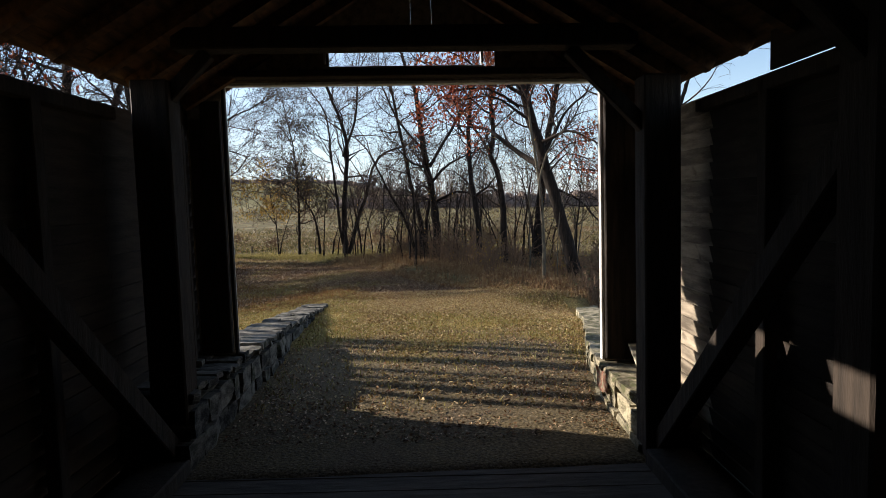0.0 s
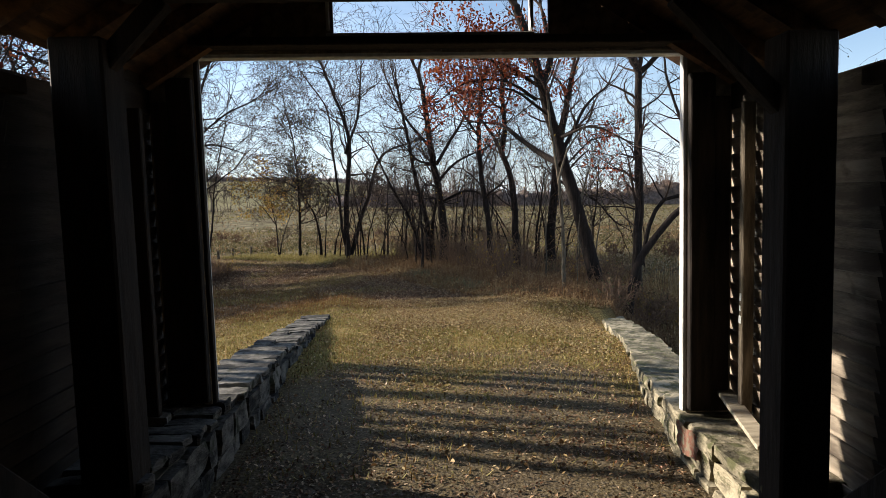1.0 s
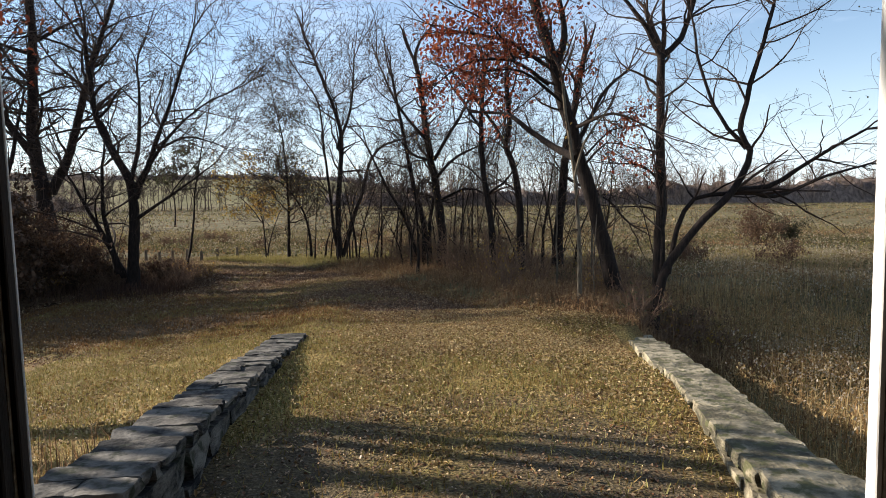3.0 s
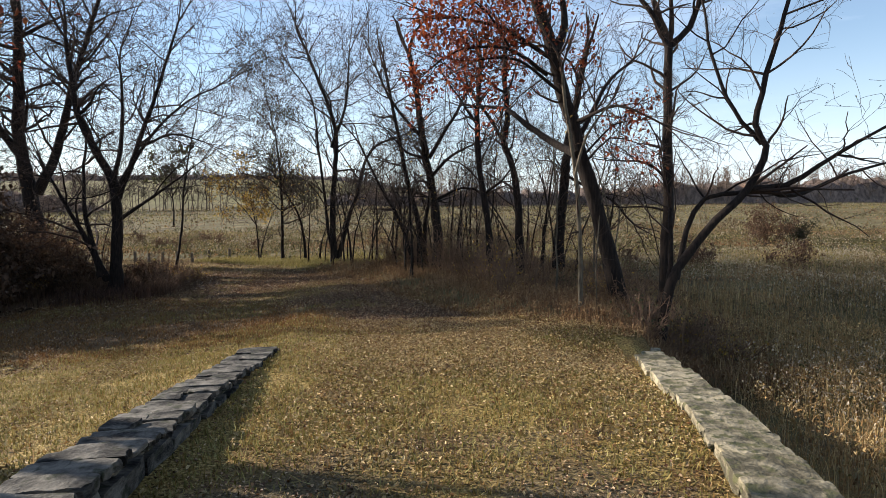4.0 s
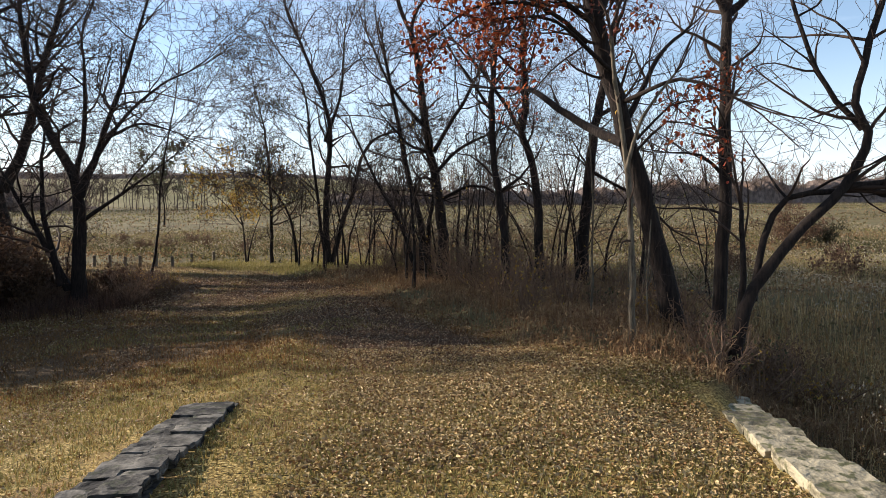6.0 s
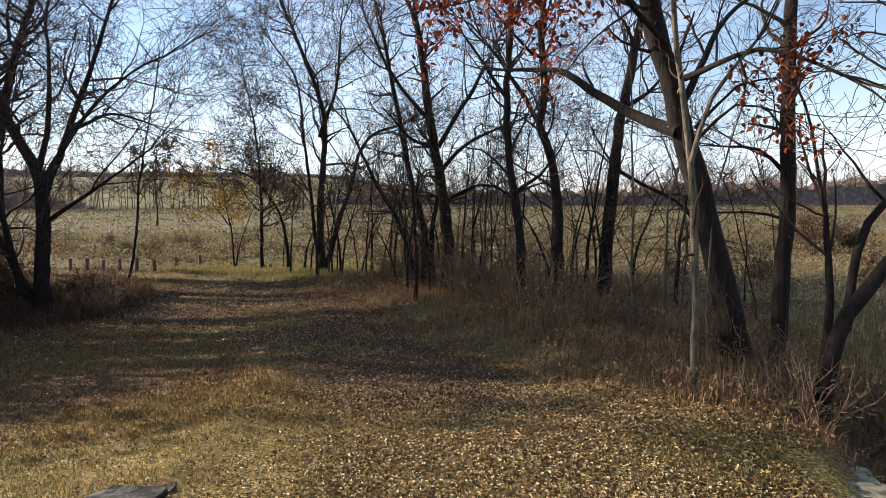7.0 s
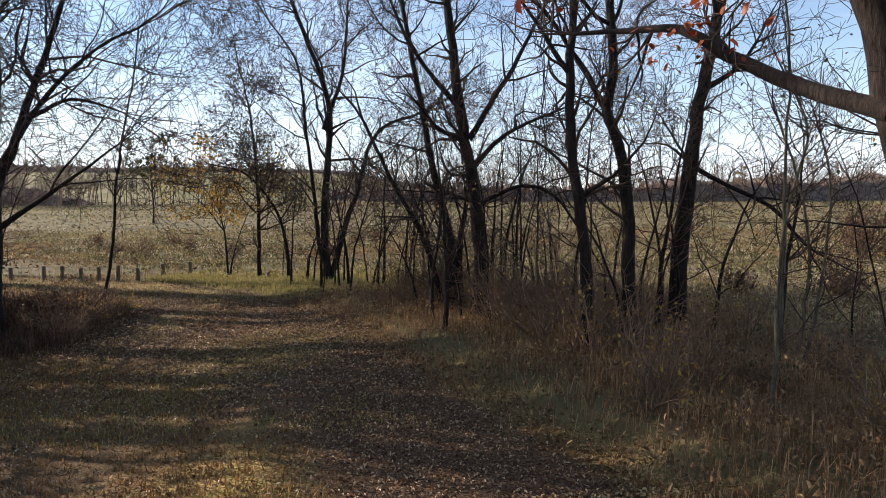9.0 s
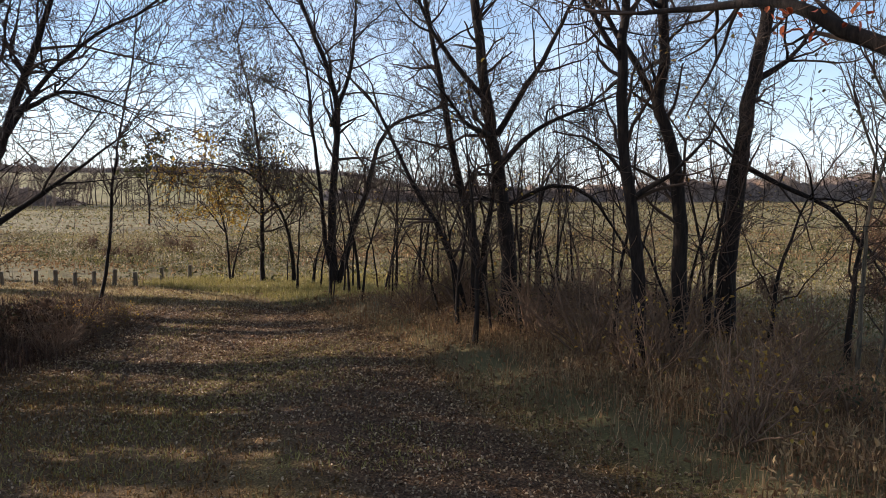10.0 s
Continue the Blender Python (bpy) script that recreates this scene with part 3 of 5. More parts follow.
def build_roof():
    """Gable roof: boards on rafters, open at the eaves."""
    bm = bmesh.new()
    for s in (-1, 1):
        y0, y1 = -22, 0.5
        ridge = 5.06
        n = Vector((s * 0.6, 0, 1)).normalized()
        # roof boards run along the bridge
        k = 0
        while k < 14:
            a, b_ = k * 0.19, k * 0.19 + 0.188
            xa, xb = s * a, s * b_
            za, zb = ridge - a * 0.6, ridge - b_ * 0.6
            vs = []
            for x, z in ((xa, za), (xb, zb), (xb + n.x * 0.03, zb + n.z * 0.03), (xa + n.x * 0.03, za + n.z * 0.03)):
                vs.append([bm.verts.new(B @ Vector((x, yy, z))) for yy in (y0, y1)])
            for i in range(4):
                bm.faces.new((vs[i][0], vs[(i + 1) % 4][0], vs[(i + 1) % 4][1], vs[i][1]))
            bm.faces.new([v[1] for v in vs])
            k += 1
        # covering
        sl = 2.7
        vs = [bm.verts.new(B @ Vector(c)) for c in ((0, y0, ridge + 0.06), (0, y1, ridge + 0.06), (s * sl, y1, ridge - sl * 0.6 + 0.06), (s * sl, y0, ridge - sl * 0.6 + 0.06))]
        bm.faces.new(vs)
        yy = -0.15
        while yy > -21:
            add_box(bm, (0, -0.05, -0.13), (3.02, 0.05, -0.005), B @ Matrix.Translation((0, yy, ridge)) @ (pose(0, 0, 0, 0, math.degrees(math.atan(0.6)), 0) if s > 0 else pose(0, 0, 0, 0, 180 - math.degrees(math.atan(0.6)), 0) @ pose(0, 0, 0.135, 0, 0, 0)))
            yy -= 0.62
    bmesh.ops.recalc_face_normals(bm, faces=bm.faces)
    ob = part("ceiling", bm, ROOF_WOOD, None, "open rafters and boards under the gable roof")
    return tagged(ob, category="roof", kind="structure")


build_roof()
# unseen wall, added to close off the bridge behind the camera
structure("wall_far_end", box((-2.7, -22.1, -0.3), (2.7, -22.0, 5.0), B), OLD_WOOD, "dark boarded wall far back in the bridge", "wall")


# ---- stone parapets ----
def stone_mesh(rng, sx, sy, sz, rough=0.05, n=2):
    """A roughly squared stone centred on its base, its corners knocked off and its faces uneven."""
    bm = bmesh.new()
    bmesh.ops.create_cube(bm, size=1)
    bmesh.ops.subdivide_edges(bm, edges=bm.edges[:], cuts=n - 1, use_grid_fill=True)
    o = Vector((rng.uniform(0, 90), rng.uniform(0, 90), rng.uniform(0, 90)))
    for v in bm.verts:
        c = v.co.copy()
        k = sum(1 for q in c if abs(q) > 0.49)
        f = {3: 0.93, 2: 0.975}.get(k, 1.0)
        p = Vector((c.x * sx * (f if abs(c.x) > 0.49 else 1), c.y * sy * (f if abs(c.y) > 0.49 else 1), (c.z * (f if abs(c.z) > 0.49 else 1) + 0.5) * sz))
        d = noise.noise_vector(p * 2.6 + o) * rough + noise.noise_vector(p * 11 + o) * rough * 0.7
        v.co = p + Vector((d.x, d.y, d.z * 0.35))
    return bm


def stone_wall(away, line, thick, heights, mat, seed, label, slab, split, joint, rough, step):
    """Dry-laid wall along a plan line of its road-side edge; heights: (top, foot) at the line's points; away: the side on which its body lies."""
    rng = random.Random(seed)
    line = [Vector((*p, 0)) for p in line]
    w = thing("stone_wall", (line[0].x, line[0].y, heights[0][1]), label, "stone wall", "bridge wing walls")
    lens = [0]
    for a, b_ in zip(line, line[1:]):
        lens.append(lens[-1] + (b_ - a).length)

    def at(d):
        d = min(max(d, 0), lens[-1])
        for i in range(len(line) - 1):
            if d <= lens[i + 1] + 1e-6:
                f = (d - lens[i]) / (lens[i + 1] - lens[i])
                p = line[i].lerp(line[i + 1], f)
                tdir = (line[i + 1] - line[i]).normalized()
                top = heights[i][0] * (1 - f) + heights[i + 1][0] * f
                foot = heights[i][1] * (1 - f) + heights[i + 1][1] * f
                return p, tdir, top, foot
    # rubble core
    bm = bmesh.new()
    rings = []
    for k in range(25):
        p, tdir, top, foot = at(lens[-1] * k / 24)
        nrm = Vector((tdir.y, -tdir.x, 0)) * away
        rings.append([bm.verts.new(q) for q in (p + nrm * 0.1 + Vector((0, 0, foot - 0.9)), p + nrm * 0.1 + Vector((0, 0, top - 0.16)),
                                                p + nrm * (thick - 0.1) + Vector((0, 0, top - 0.16)), p + nrm * (thick - 0.1) + Vector((0, 0, foot - 2.2)))])
    for r0, r1 in zip(rings, rings[1:]):
        for i in range(4):
            bm.faces.new((r0[i], r0[(i + 1) % 4], r1[(i + 1) % 4], r1[i]))
    bm.faces.new(rings[0]), bm.faces.new(rings[-1])
    bmesh.ops.recalc_face_normals(bm, faces=bm.faces)
    under(part("core", bm, MORTAR), w)
    # cap stones: flat slabs laid across, the joints open; a thin bed of flags below them shows here and there
    d = 0
    while d < lens[-1] - 0.15:
        ln = min(rng.uniform(*slab), lens[-1] - d)
        p, tdir, top, foot = at(d + ln / 2)
        nrm = Vector((tdir.y, -tdir.x, 0)) * away
        th = rng.uniform(0.1, 0.17) if joint < 0.03 else rng.uniform(0.06, 0.13)
        cut = rng.random() < split
        for c0, c1 in ((0, 0.55), (0.55, 1)) if cut else ((0, 1),):
            wd = thick * (c1 - c0) + 0.02
            bm = stone_mesh(rng, ln - joint, wd * rng.uniform(0.97, 1.03), th, rough, 6)
            c = p + nrm * (thick * (c0 + c1) / 2 + rng.uniform(-0.02, 0.02)) + Vector((0, 0, top - th + rng.uniform(-step, step * 0.6)))
            turn = Matrix(((tdir.x, nrm.x, 0, c.x), (tdir.y, nrm.y, 0, c.y), (0, 0, 1, c.z), (0, 0, 0, 1))) @ pose(0, 0, 0, rng.uniform(-1.5, 1.5), rng.uniform(-1.5, 1.5), rng.uniform(-3, 3))
            bm.transform(turn)
            bmesh.ops.recalc_face_normals(bm, faces=bm.faces)
            under(part("cap_stone", bm, mat), w)
        d += ln
    # facing stones, course by course, on the road side and the outer side
    for face in (0, 1):
        depth = 0.0
        while depth < (1.0 if face == 0 else 1.3):
            hgt = rng.uniform(0.17, 0.27)
            d = rng.uniform(-0.2, 0)
            while d < lens[-1] - 0.1:
                ln = rng.uniform(0.28, 0.7)
                p, tdir, top, foot = at(d + ln / 2)
                z_top = top - 0.15 - depth
                if z_top > foot - (0.15 if face == 0 else 0.9):
                    nrm = Vector((tdir.y, -tdir.x, 0)) * away
                    bm = stone_mesh(rng, ln - 0.015, 0.24, hgt - 0.012, 0.04, 2)
                    off = 0.13 if face == 0 else thick - 0.13
                    c = p + nrm * (off + rng.uniform(-0.03, 0.02)) + Vector((0, 0, z_top - hgt))
                    turn = Matrix(((tdir.x, nrm.x, 0, c.x), (tdir.y, nrm.y, 0, c.y), (0, 0, 1, c.z), (0, 0, 0, 1))) @ pose(0, 0, 0, 0, rng.uniform(-2, 2), rng.uniform(-3, 3))
                    bm.transform(turn)
                    bmesh.ops.recalc_face_normals(bm, faces=bm.faces)
                    under(part("stone", bm, mat), w)
                d += ln
            depth += hgt
    return w


LEFT_LINE = [(-2.05, 6.2), (-2.05, 9.4), (-2.2, 13.0), (-2.38, 19.0)]
LEFT_Z = [(0.7, 0.0), (0.58, 0.0), (0.2, -0.15), (-0.43, -0.62)]
RIGHT_LINE = [(1.98, 6.2), (2.1, 7.8), (2.66, 10.2), (3.3, 12.4), (3.85, 14.7), (5.1, 19.8)]
RIGHT_Z = [(0.5, 0.0), (0.49, 0.0), (0.22, -0.02), (0.05, -0.15), (-0.2, -0.3), (-0.8, -0.75)]
stone_wall(-1, LEFT_LINE, 0.66, LEFT_Z, SLATE_STONE, 21, "low grey dry-laid stone wall with worn flat caps", (0.16, 0.38), 0.45, 0.05, 0.04, 0.045)
stone_wall(1, RIGHT_LINE, 0.68, RIGHT_Z, LIMESTONE, 22, "low tan limestone wall with rough lichened caps", (0.3, 0.8), 0.0, 0.026, 0.03, 0.03)

# a patch of old red paint on the abutment, and pale scratched marks on the end post
PAINT_AT = pose(2.06, 7.5, 0.2)
bm = bmesh.new()
rows = [[bm.verts.new(PAINT_AT @ Vector((-0.012 - 0.004 * math.sin(i * 2.1 + k), -0.2 + i * 0.08 + 0.02 * math.sin(k * 2.3), k * 0.06 + 0.02 * math.sin(i * 1.7)))) for i in range(6)] for k in range(5)]
for r0, r1 in zip(rows, rows[1:]):
    for i in range(5):
        bm.faces.new((r0[i], r0[i + 1], r1[i + 1], r1[i]))
bmesh.ops.solidify(bm, geom=bm.faces[:], thickness=0.006)
tagged(part("paint_patch", bm, RED_PAINT, None, "faded red paint daubed on the abutment stones"), category="graffiti")

for k, (z0, h) in enumerate(((1.56, 0.08), (1.475, 0.055), (1.37, 0.08))):
    bm = box((WALL - 0.126, -0.478 + 0.008 * (k % 2), z0), (WALL - 0.121, -0.45 + 0.006 * k, z0 + h * 0.8), B)
    tagged(part("paint_mark", bm, WHITE_PAINT, None, "small white paint mark on the grey stud"), category="graffiti", group="paint marks on the stud")


# ---- trees ----
def curve_through(pts, r0, r1, rng, step=0.35, wig=0.05):
    """A smooth, slightly crooked line through control points, with radii from r0 to r1."""
    p = np.array(pts, float)
    p = np.concatenate([[2 * p[0] - p[1]], p, [2 * p[-1] - p[-2]]])
    out = []
    for i in range(1, len(p) - 2):
        n = max(2, int(np.linalg.norm(p[i + 1] - p[i]) / step))
        for k in range(n):
            t = k / n
            a, b_, c, d = p[i - 1], p[i], p[i + 1], p[i + 2]
            out.append(0.5 * (2 * b_ + (c - a) * t + (2 * a - 5 * b_ + 4 * c - d) * t * t + (3 * b_ - a - 3 * c + d) * t ** 3))
    out.append(p[-2])
    out = np.array(out)
    n = len(out)
    walkn = np.cumsum(rng.normal(0, 1, (n, 3)), axis=0)
    walkn -= np.linspace(0, 1, n)[:, None] * walkn[-1]
    walkn[:, 2] *= 0.3
    out = out + walkn * wig * 0.4
    f = np.linspace(0, 1, n)
    return out, r0 + (r1 - r0) * f ** 0.8


def sprout(start, way, length, r, rng, n, crook, lift):
    """One crooked shoot."""
    pts = [np.array(start, float)]
    d = np.array(way, float)
    for i in range(n - 1):
        d = d + rng.normal(0, crook, 3)
        d[2] += lift
        d /= np.linalg.norm(d) + 1e-9
        pts.append(pts[-1] + d * length / (n - 1))
    return np.array(pts), np.linspace(r, r * 0.35, n)


def tree(name, limbs, label, seed, mat=None, twig_r=0.008, dense=1.0, reach=1.0, levels=3, start=0.35, lift=0.025, leaf=None, leaf_n=0, leaf_size=0.1, leaf_box=None, crook=0.2, category="tree", boughs_n=0, bough_r=0.1, bunch=1):
    """A bare tree: trunk and chief limbs from control points, shoots and twigs grown from them, a few leaves."""
    rng = np.random.RandomState(seed)
    base = limbs[0][2]
    foot = float(ground(base[0], base[1]))
    top = thing(name, (base[0], base[1], foot), label, category)
    tips = []
    fine = Tubes()
    boughs = []
    for k, (r0, r1, *pts) in enumerate(limbs):
        pts = [np.array(q, float) for q in pts]
        if k == 0:
            pts[0] = np.array([pts[0][0], pts[0][1], min(pts[0][2], foot) - 0.3])
        p, r = curve_through(pts, r0, r1, rng)
        one = Tubes()
        sides = 12 if r0 > 0.12 else 7
        if k == 0:
            # root flare
            h = p[:, 2] - foot
            r = r * (1 + (0.3 if r0 > 0.12 else 0.1) * np.exp(-np.maximum(h, 0) / 0.3))
        r = r * (1 + rng.normal(0, 0.035, len(r)))
        one.add(p, r, sides)
        v, q = one.arrays()
        ob = sheet("trunk" if k == 0 else "limb", v, q, mat or BARK, None, "", True)
        under(ob, top)
        boughs.append((p, r, k == 0))
    for i in range(boughs_n):
        p, r, _ = boughs[rng.randint(0, len(limbs))]
        j = rng.randint(int(len(p) * 0.45), len(p) - 1)
        a = rng.uniform(0, 6.283)
        q, qr = sprout(p[j], (math.cos(a), math.sin(a), rng.uniform(0.05, 1.25)), reach * rng.uniform(1.8, 3.6), min(r[j] * 0.55, bough_r), rng, 9, 0.16, 0.01)
        qr = np.linspace(qr[0], qr[0] * 0.12, len(qr))
        one = Tubes()
        one.add(q, qr, 6)
        v, f_ = one.arrays()
        under(sheet("limb", v, f_, mat or BARK, None, "", True), top)
        boughs.append((q, qr, False))

    def shoots(p, r, level, first):
        """Side shoots along one branch."""
        seg = np.linalg.norm(np.diff(p, axis=0), axis=1)
        length = seg.sum()
        cum = np.concatenate([[0], np.cumsum(seg)]) / max(length, 1e-6)
        count = {1: 1.5, 2: 2.4, 3: 3.2}[level] * dense * 1.2 * length * {1: 1.0, 2: 1.1, 3: 1.0}[level]
        count = int(count + rng.uniform(0, 1))
        for i in range(count):
            f = first + (1 - first) * rng.uniform(0, 1) ** 0.8
            j = min(int(np.searchsorted(cum, f)), len(p) - 1)
            j = max(j, 1)
            tan = (p[j] - p[j - 1]) / (np.linalg.norm(p[j] - p[j - 1]) + 1e-9)
            side = rng.normal(0, 1, 3)
            side -= tan * (side @ tan)
            side /= np.linalg.norm(side) + 1e-9
            a = rng.uniform(0.55, 1.3)
            way = tan * math.cos(a) + side * math.sin(a)
            way[2] += lift * 3
            ln = reach * {1: rng.uniform(0.9, 2.6), 2: rng.uniform(0.5, 1.3), 3: rng.uniform(0.25, 0.7)}[level] * (1.15 - 0.6 * f)
            rr = max(min(r[j] * 0.5, {1: 0.045, 2: 0.018, 3: 0.009}[level] * reach), twig_r * 0.75)
            n = {1: 7, 2: 5, 3: 4}[level]
            q, qr = sprout(p[j], way, ln, rr, rng, n, crook, lift * {1: 1, 2: 0.7, 3: 0.5}[level])
            qr = np.maximum(qr, twig_r * 0.7)
            fine.add(q, qr, {1: 5, 2: 3, 3: 3}[level])
            if level < levels:
                shoots(q, qr, level + 1, 0.2)
            if level >= 2:
                tips.append(q[-1])
                tips.append(q[len(q) // 2])

    for p, r, trunk in boughs:
        shoots(p, r, 1, start if trunk else 0.15)
        # the leader runs out into twigs
        for i in range(3):
            way = p[-1] - p[-3] + rng.normal(0, 0.12, 3)
            q, qr = sprout(p[-1], way / np.linalg.norm(way), reach * rng.uniform(1.2, 2.4), r[-1] * 0.8, rng, 7, crook * 0.7, lift)
            qr = np.maximum(qr, twig_r * 0.7)
            fine.add(q, qr, 5)
            shoots(q, qr, 2, 0.1)
    if fine.kept:
        v, q = fine.arrays()
        under(sheet("crown", v, q, TWIG), top)
    if leaf is not None and leaf_n:
        t = np.array(tips)
        if leaf_box:
            keep = np.zeros(len(t), bool)
            for lo, hi, share in leaf_box:
                keep |= np.all((t > np.array(lo)) & (t < np.array(hi)), axis=1) & (rng.uniform(0, 1, len(t)) < share)
            t = t[keep]
        if len(t):
            t = t[rng.permutation(len(t))[:max(len(t) // bunch, 1)]]
            t = t[rng.randint(0, len(t), leaf_n)] + rng.normal(0, 0.15, (leaf_n, 3)) * np.array([1, 1, 1.1])
            v, q = leaves(t, leaf_size, rng, 0.0, 0.2, 0.62)
            under(sheet("leaves", v, q, leaf), top)
    return top


tree("oak_tree", [
    (0.287, 0.141, (6.45, 23.30, -1.40), (6.07, 23.30, 0.26), (5.25, 23.30, 3.19), (4.67, 23.30, 5.15), (3.93, 23.30, 7.36), (3.40, 23.30, 8.94)),
    (0.128, 0.035, (4.89, 23.30, 3.76), (4.44, 24.23, 4.16), (3.92, 25.05, 4.75), (3.53, 25.58, 5.22), (3.34, 26.92, 5.57), (2.58, 28.08, 5.81)),
    (0.0776, 0.0333, (4.99, 23.30, 4.26), (5.87, 23.83, 5.70), (6.85, 24.36, 6.58)),
    (0.133, 0.0665, (4.32, 23.30, 6.33), (4.62, 23.62, 7.30), (4.43, 23.83, 8.86)),
    (0.0701, 0.035, (4.29, 23.30, 6.27), (2.87, 22.72, 6.91), (1.46, 22.05, 7.03)),
    (0.0584, 0.0234, (4.63, 23.30, 5.27), (3.07, 22.06, 5.99), (1.95, 21.65, 5.90)),
    (0.035, 0.0141, (5.16, 23.12, 3.58), (5.67, 22.72, 4.15), (6.25, 22.37, 3.97)),
    (0.035, 0.0141, (5.09, 23.12, 3.81), (5.73, 22.95, 4.50), (6.43, 22.72, 4.62)),
    (0.0584, 0.0234, (4.82, 23.30, 4.63), (5.50, 21.76, 4.84), (6.31, 21.04, 4.31)),
    (0.06, 0.02, (4.05, 23.25, 5.9), (2.8, 22.2, 6.3), (1.5, 21.6, 6.1), (0.8, 21.4, 5.6)),
    (0.04, 0.015, (3.0, 22.4, 6.25), (2.2, 21.2, 6.9), (1.2, 20.8, 7.3)),
], "leaning oak with thick dark trunk and rust-red leaves", 31, None, 0.007, 1.0, 0.9, 3, 0.45, 0.03, OAK_LEAF, 4200, 0.105,
    [((0.3, 19.0, 4.3), (3.3, 24.2, 8.4), 1.0), ((3.2, 20.0, 5.2), (5.2, 24.8, 8.6), 0.35), ((4.9, 20.6, 3.2), (6.7, 24.2, 4.9), 0.5)], bunch=2)
tree("young_tree", [
    (0.075, 0.042, (4.64, 21.81, -0.62), (4.56, 21.80, 0.75), (4.49, 21.79, 2.13), (4.40, 21.78, 3.41), (4.19, 21.76, 4.79), (4.10, 21.75, 5.64)),
    (0.0451, 0.0225, (4.42, 21.78, 3.09), (4.70, 21.66, 4.07), (5.22, 21.42, 4.87)),
], "slim pale-barked young tree beside the oak", 32, PALE_BARK, 0.005, 0.6, 0.6, 3, 0.3, 0.05, YELLOW_LEAF, 14, 0.07)
tree("leaning_tree", [
    (0.148, 0.0459, (6.66, 21.90, -1.36), (6.99, 21.90, 0.32), (7.89, 21.90, 1.70), (8.93, 21.91, 2.73), (9.38, 21.91, 3.83), (9.11, 21.91, 4.38), (9.48, 21.91, 6.07), (10.00, 21.91, 7.81)),
    (0.0679, 0.0291, (9.32, 21.91, 3.89), (8.68, 22.18, 4.76), (8.24, 22.37, 5.89), (8.01, 22.64, 7.76)),
    (0.0868, 0.0306, (8.93, 21.91, 2.77), (9.83, 21.63, 2.86), (10.76, 21.18, 3.56), (11.94, 20.81, 4.30)),
    (0.0776, 0.0291, (9.29, 21.91, 2.80), (10.35, 22.19, 2.59), (12.15, 22.65, 3.16), (13.68, 22.84, 3.54)),
    (0.0766, 0.0613, (7.08, 21.90, 0.46), (7.46, 22.27, 1.69), (7.99, 22.36, 2.51), (8.85, 22.00, 2.66)),
    (0.102, 0.0459, (6.71, 22.00, -0.98), (7.19, 22.41, 0.85), (7.30, 22.72, 2.28)),
], "crooked forked tree leaning out over the ditch", 33, None, 0.006, 0.6, 1.35, 3, 0.55, 0.03, GREEN_LEAF, 420, 0.05, boughs_n=6, bough_r=0.03)
tree("tall_tree", [
    (0.195, 0.13, (8.30, 25.91, -2.07), (8.53, 25.90, 1.36), (8.54, 25.89, 4.72), (8.52, 25.89, 7.39)),
    (0.112, 0.0562, (8.52, 25.89, 7.31), (8.08, 25.89, 8.16), (7.10, 25.89, 9.33)),
    (0.123, 0.0562, (8.52, 25.89, 7.31), (9.16, 25.89, 7.92), (9.69, 25.89, 9.37)),
    (0.0562, 0.0225, (8.47, 25.90, 3.23), (7.88, 25.90, 3.71), (7.07, 25.90, 3.76)),
], "tall straight bare tree with a high fork", 34, None, 0.0065, 0.7, 1.3, 3, 0.5, 0.03, GREEN_LEAF, 160, 0.06, boughs_n=6, bough_r=0.04)
straight_tree = tree("bare_tree", [
    (0.262, 0.131, (6.87, 33.02, -1.45), (6.83, 33.00, 0.93), (7.08, 32.97, 4.23), (7.32, 32.96, 5.78), (7.87, 32.94, 8.55)),
    (0.0906, 0.0403, (7.38, 32.96, 5.71), (8.12, 32.96, 6.18), (8.74, 32.95, 6.92)),
    (0.0705, 0.0403, (6.98, 32.98, 3.74), (7.72, 32.48, 3.19), (8.74, 31.98, 2.59), (9.64, 31.79, 1.58)),
], "straight bare tree with dark bark in the verge", 35, None, 0.008, 0.9, boughs_n=6)
kinked_tree = tree("bare_tree", [
    (0.189, 0.0946, (4.72, 31.04, -1.02), (4.65, 31.00, 3.16), (4.10, 30.98, 4.87), (4.27, 30.98, 5.71), (4.10, 30.96, 7.60)),
    (0.0841, 0.042, (4.13, 30.98, 4.87), (3.48, 30.97, 5.95), (2.57, 30.96, 7.11)),
], "bare tree with a kinked trunk in the verge", 36, None, 0.007, 0.9, boughs_n=5)
slender_tree = tree("bare_tree", [
    (0.162, 0.0764, (3.41, 29.82, -0.72), (3.33, 29.80, 1.51), (3.05, 29.78, 3.92), (2.95, 29.76, 5.47), (3.03, 29.75, 7.32)),
    (0.0668, 0.0286, (2.95, 29.76, 5.41), (2.48, 29.76, 6.01), (1.74, 29.75, 7.08)),
], "slender bare tree forking high up", 37, None, 0.007, 0.9, boughs_n=5)
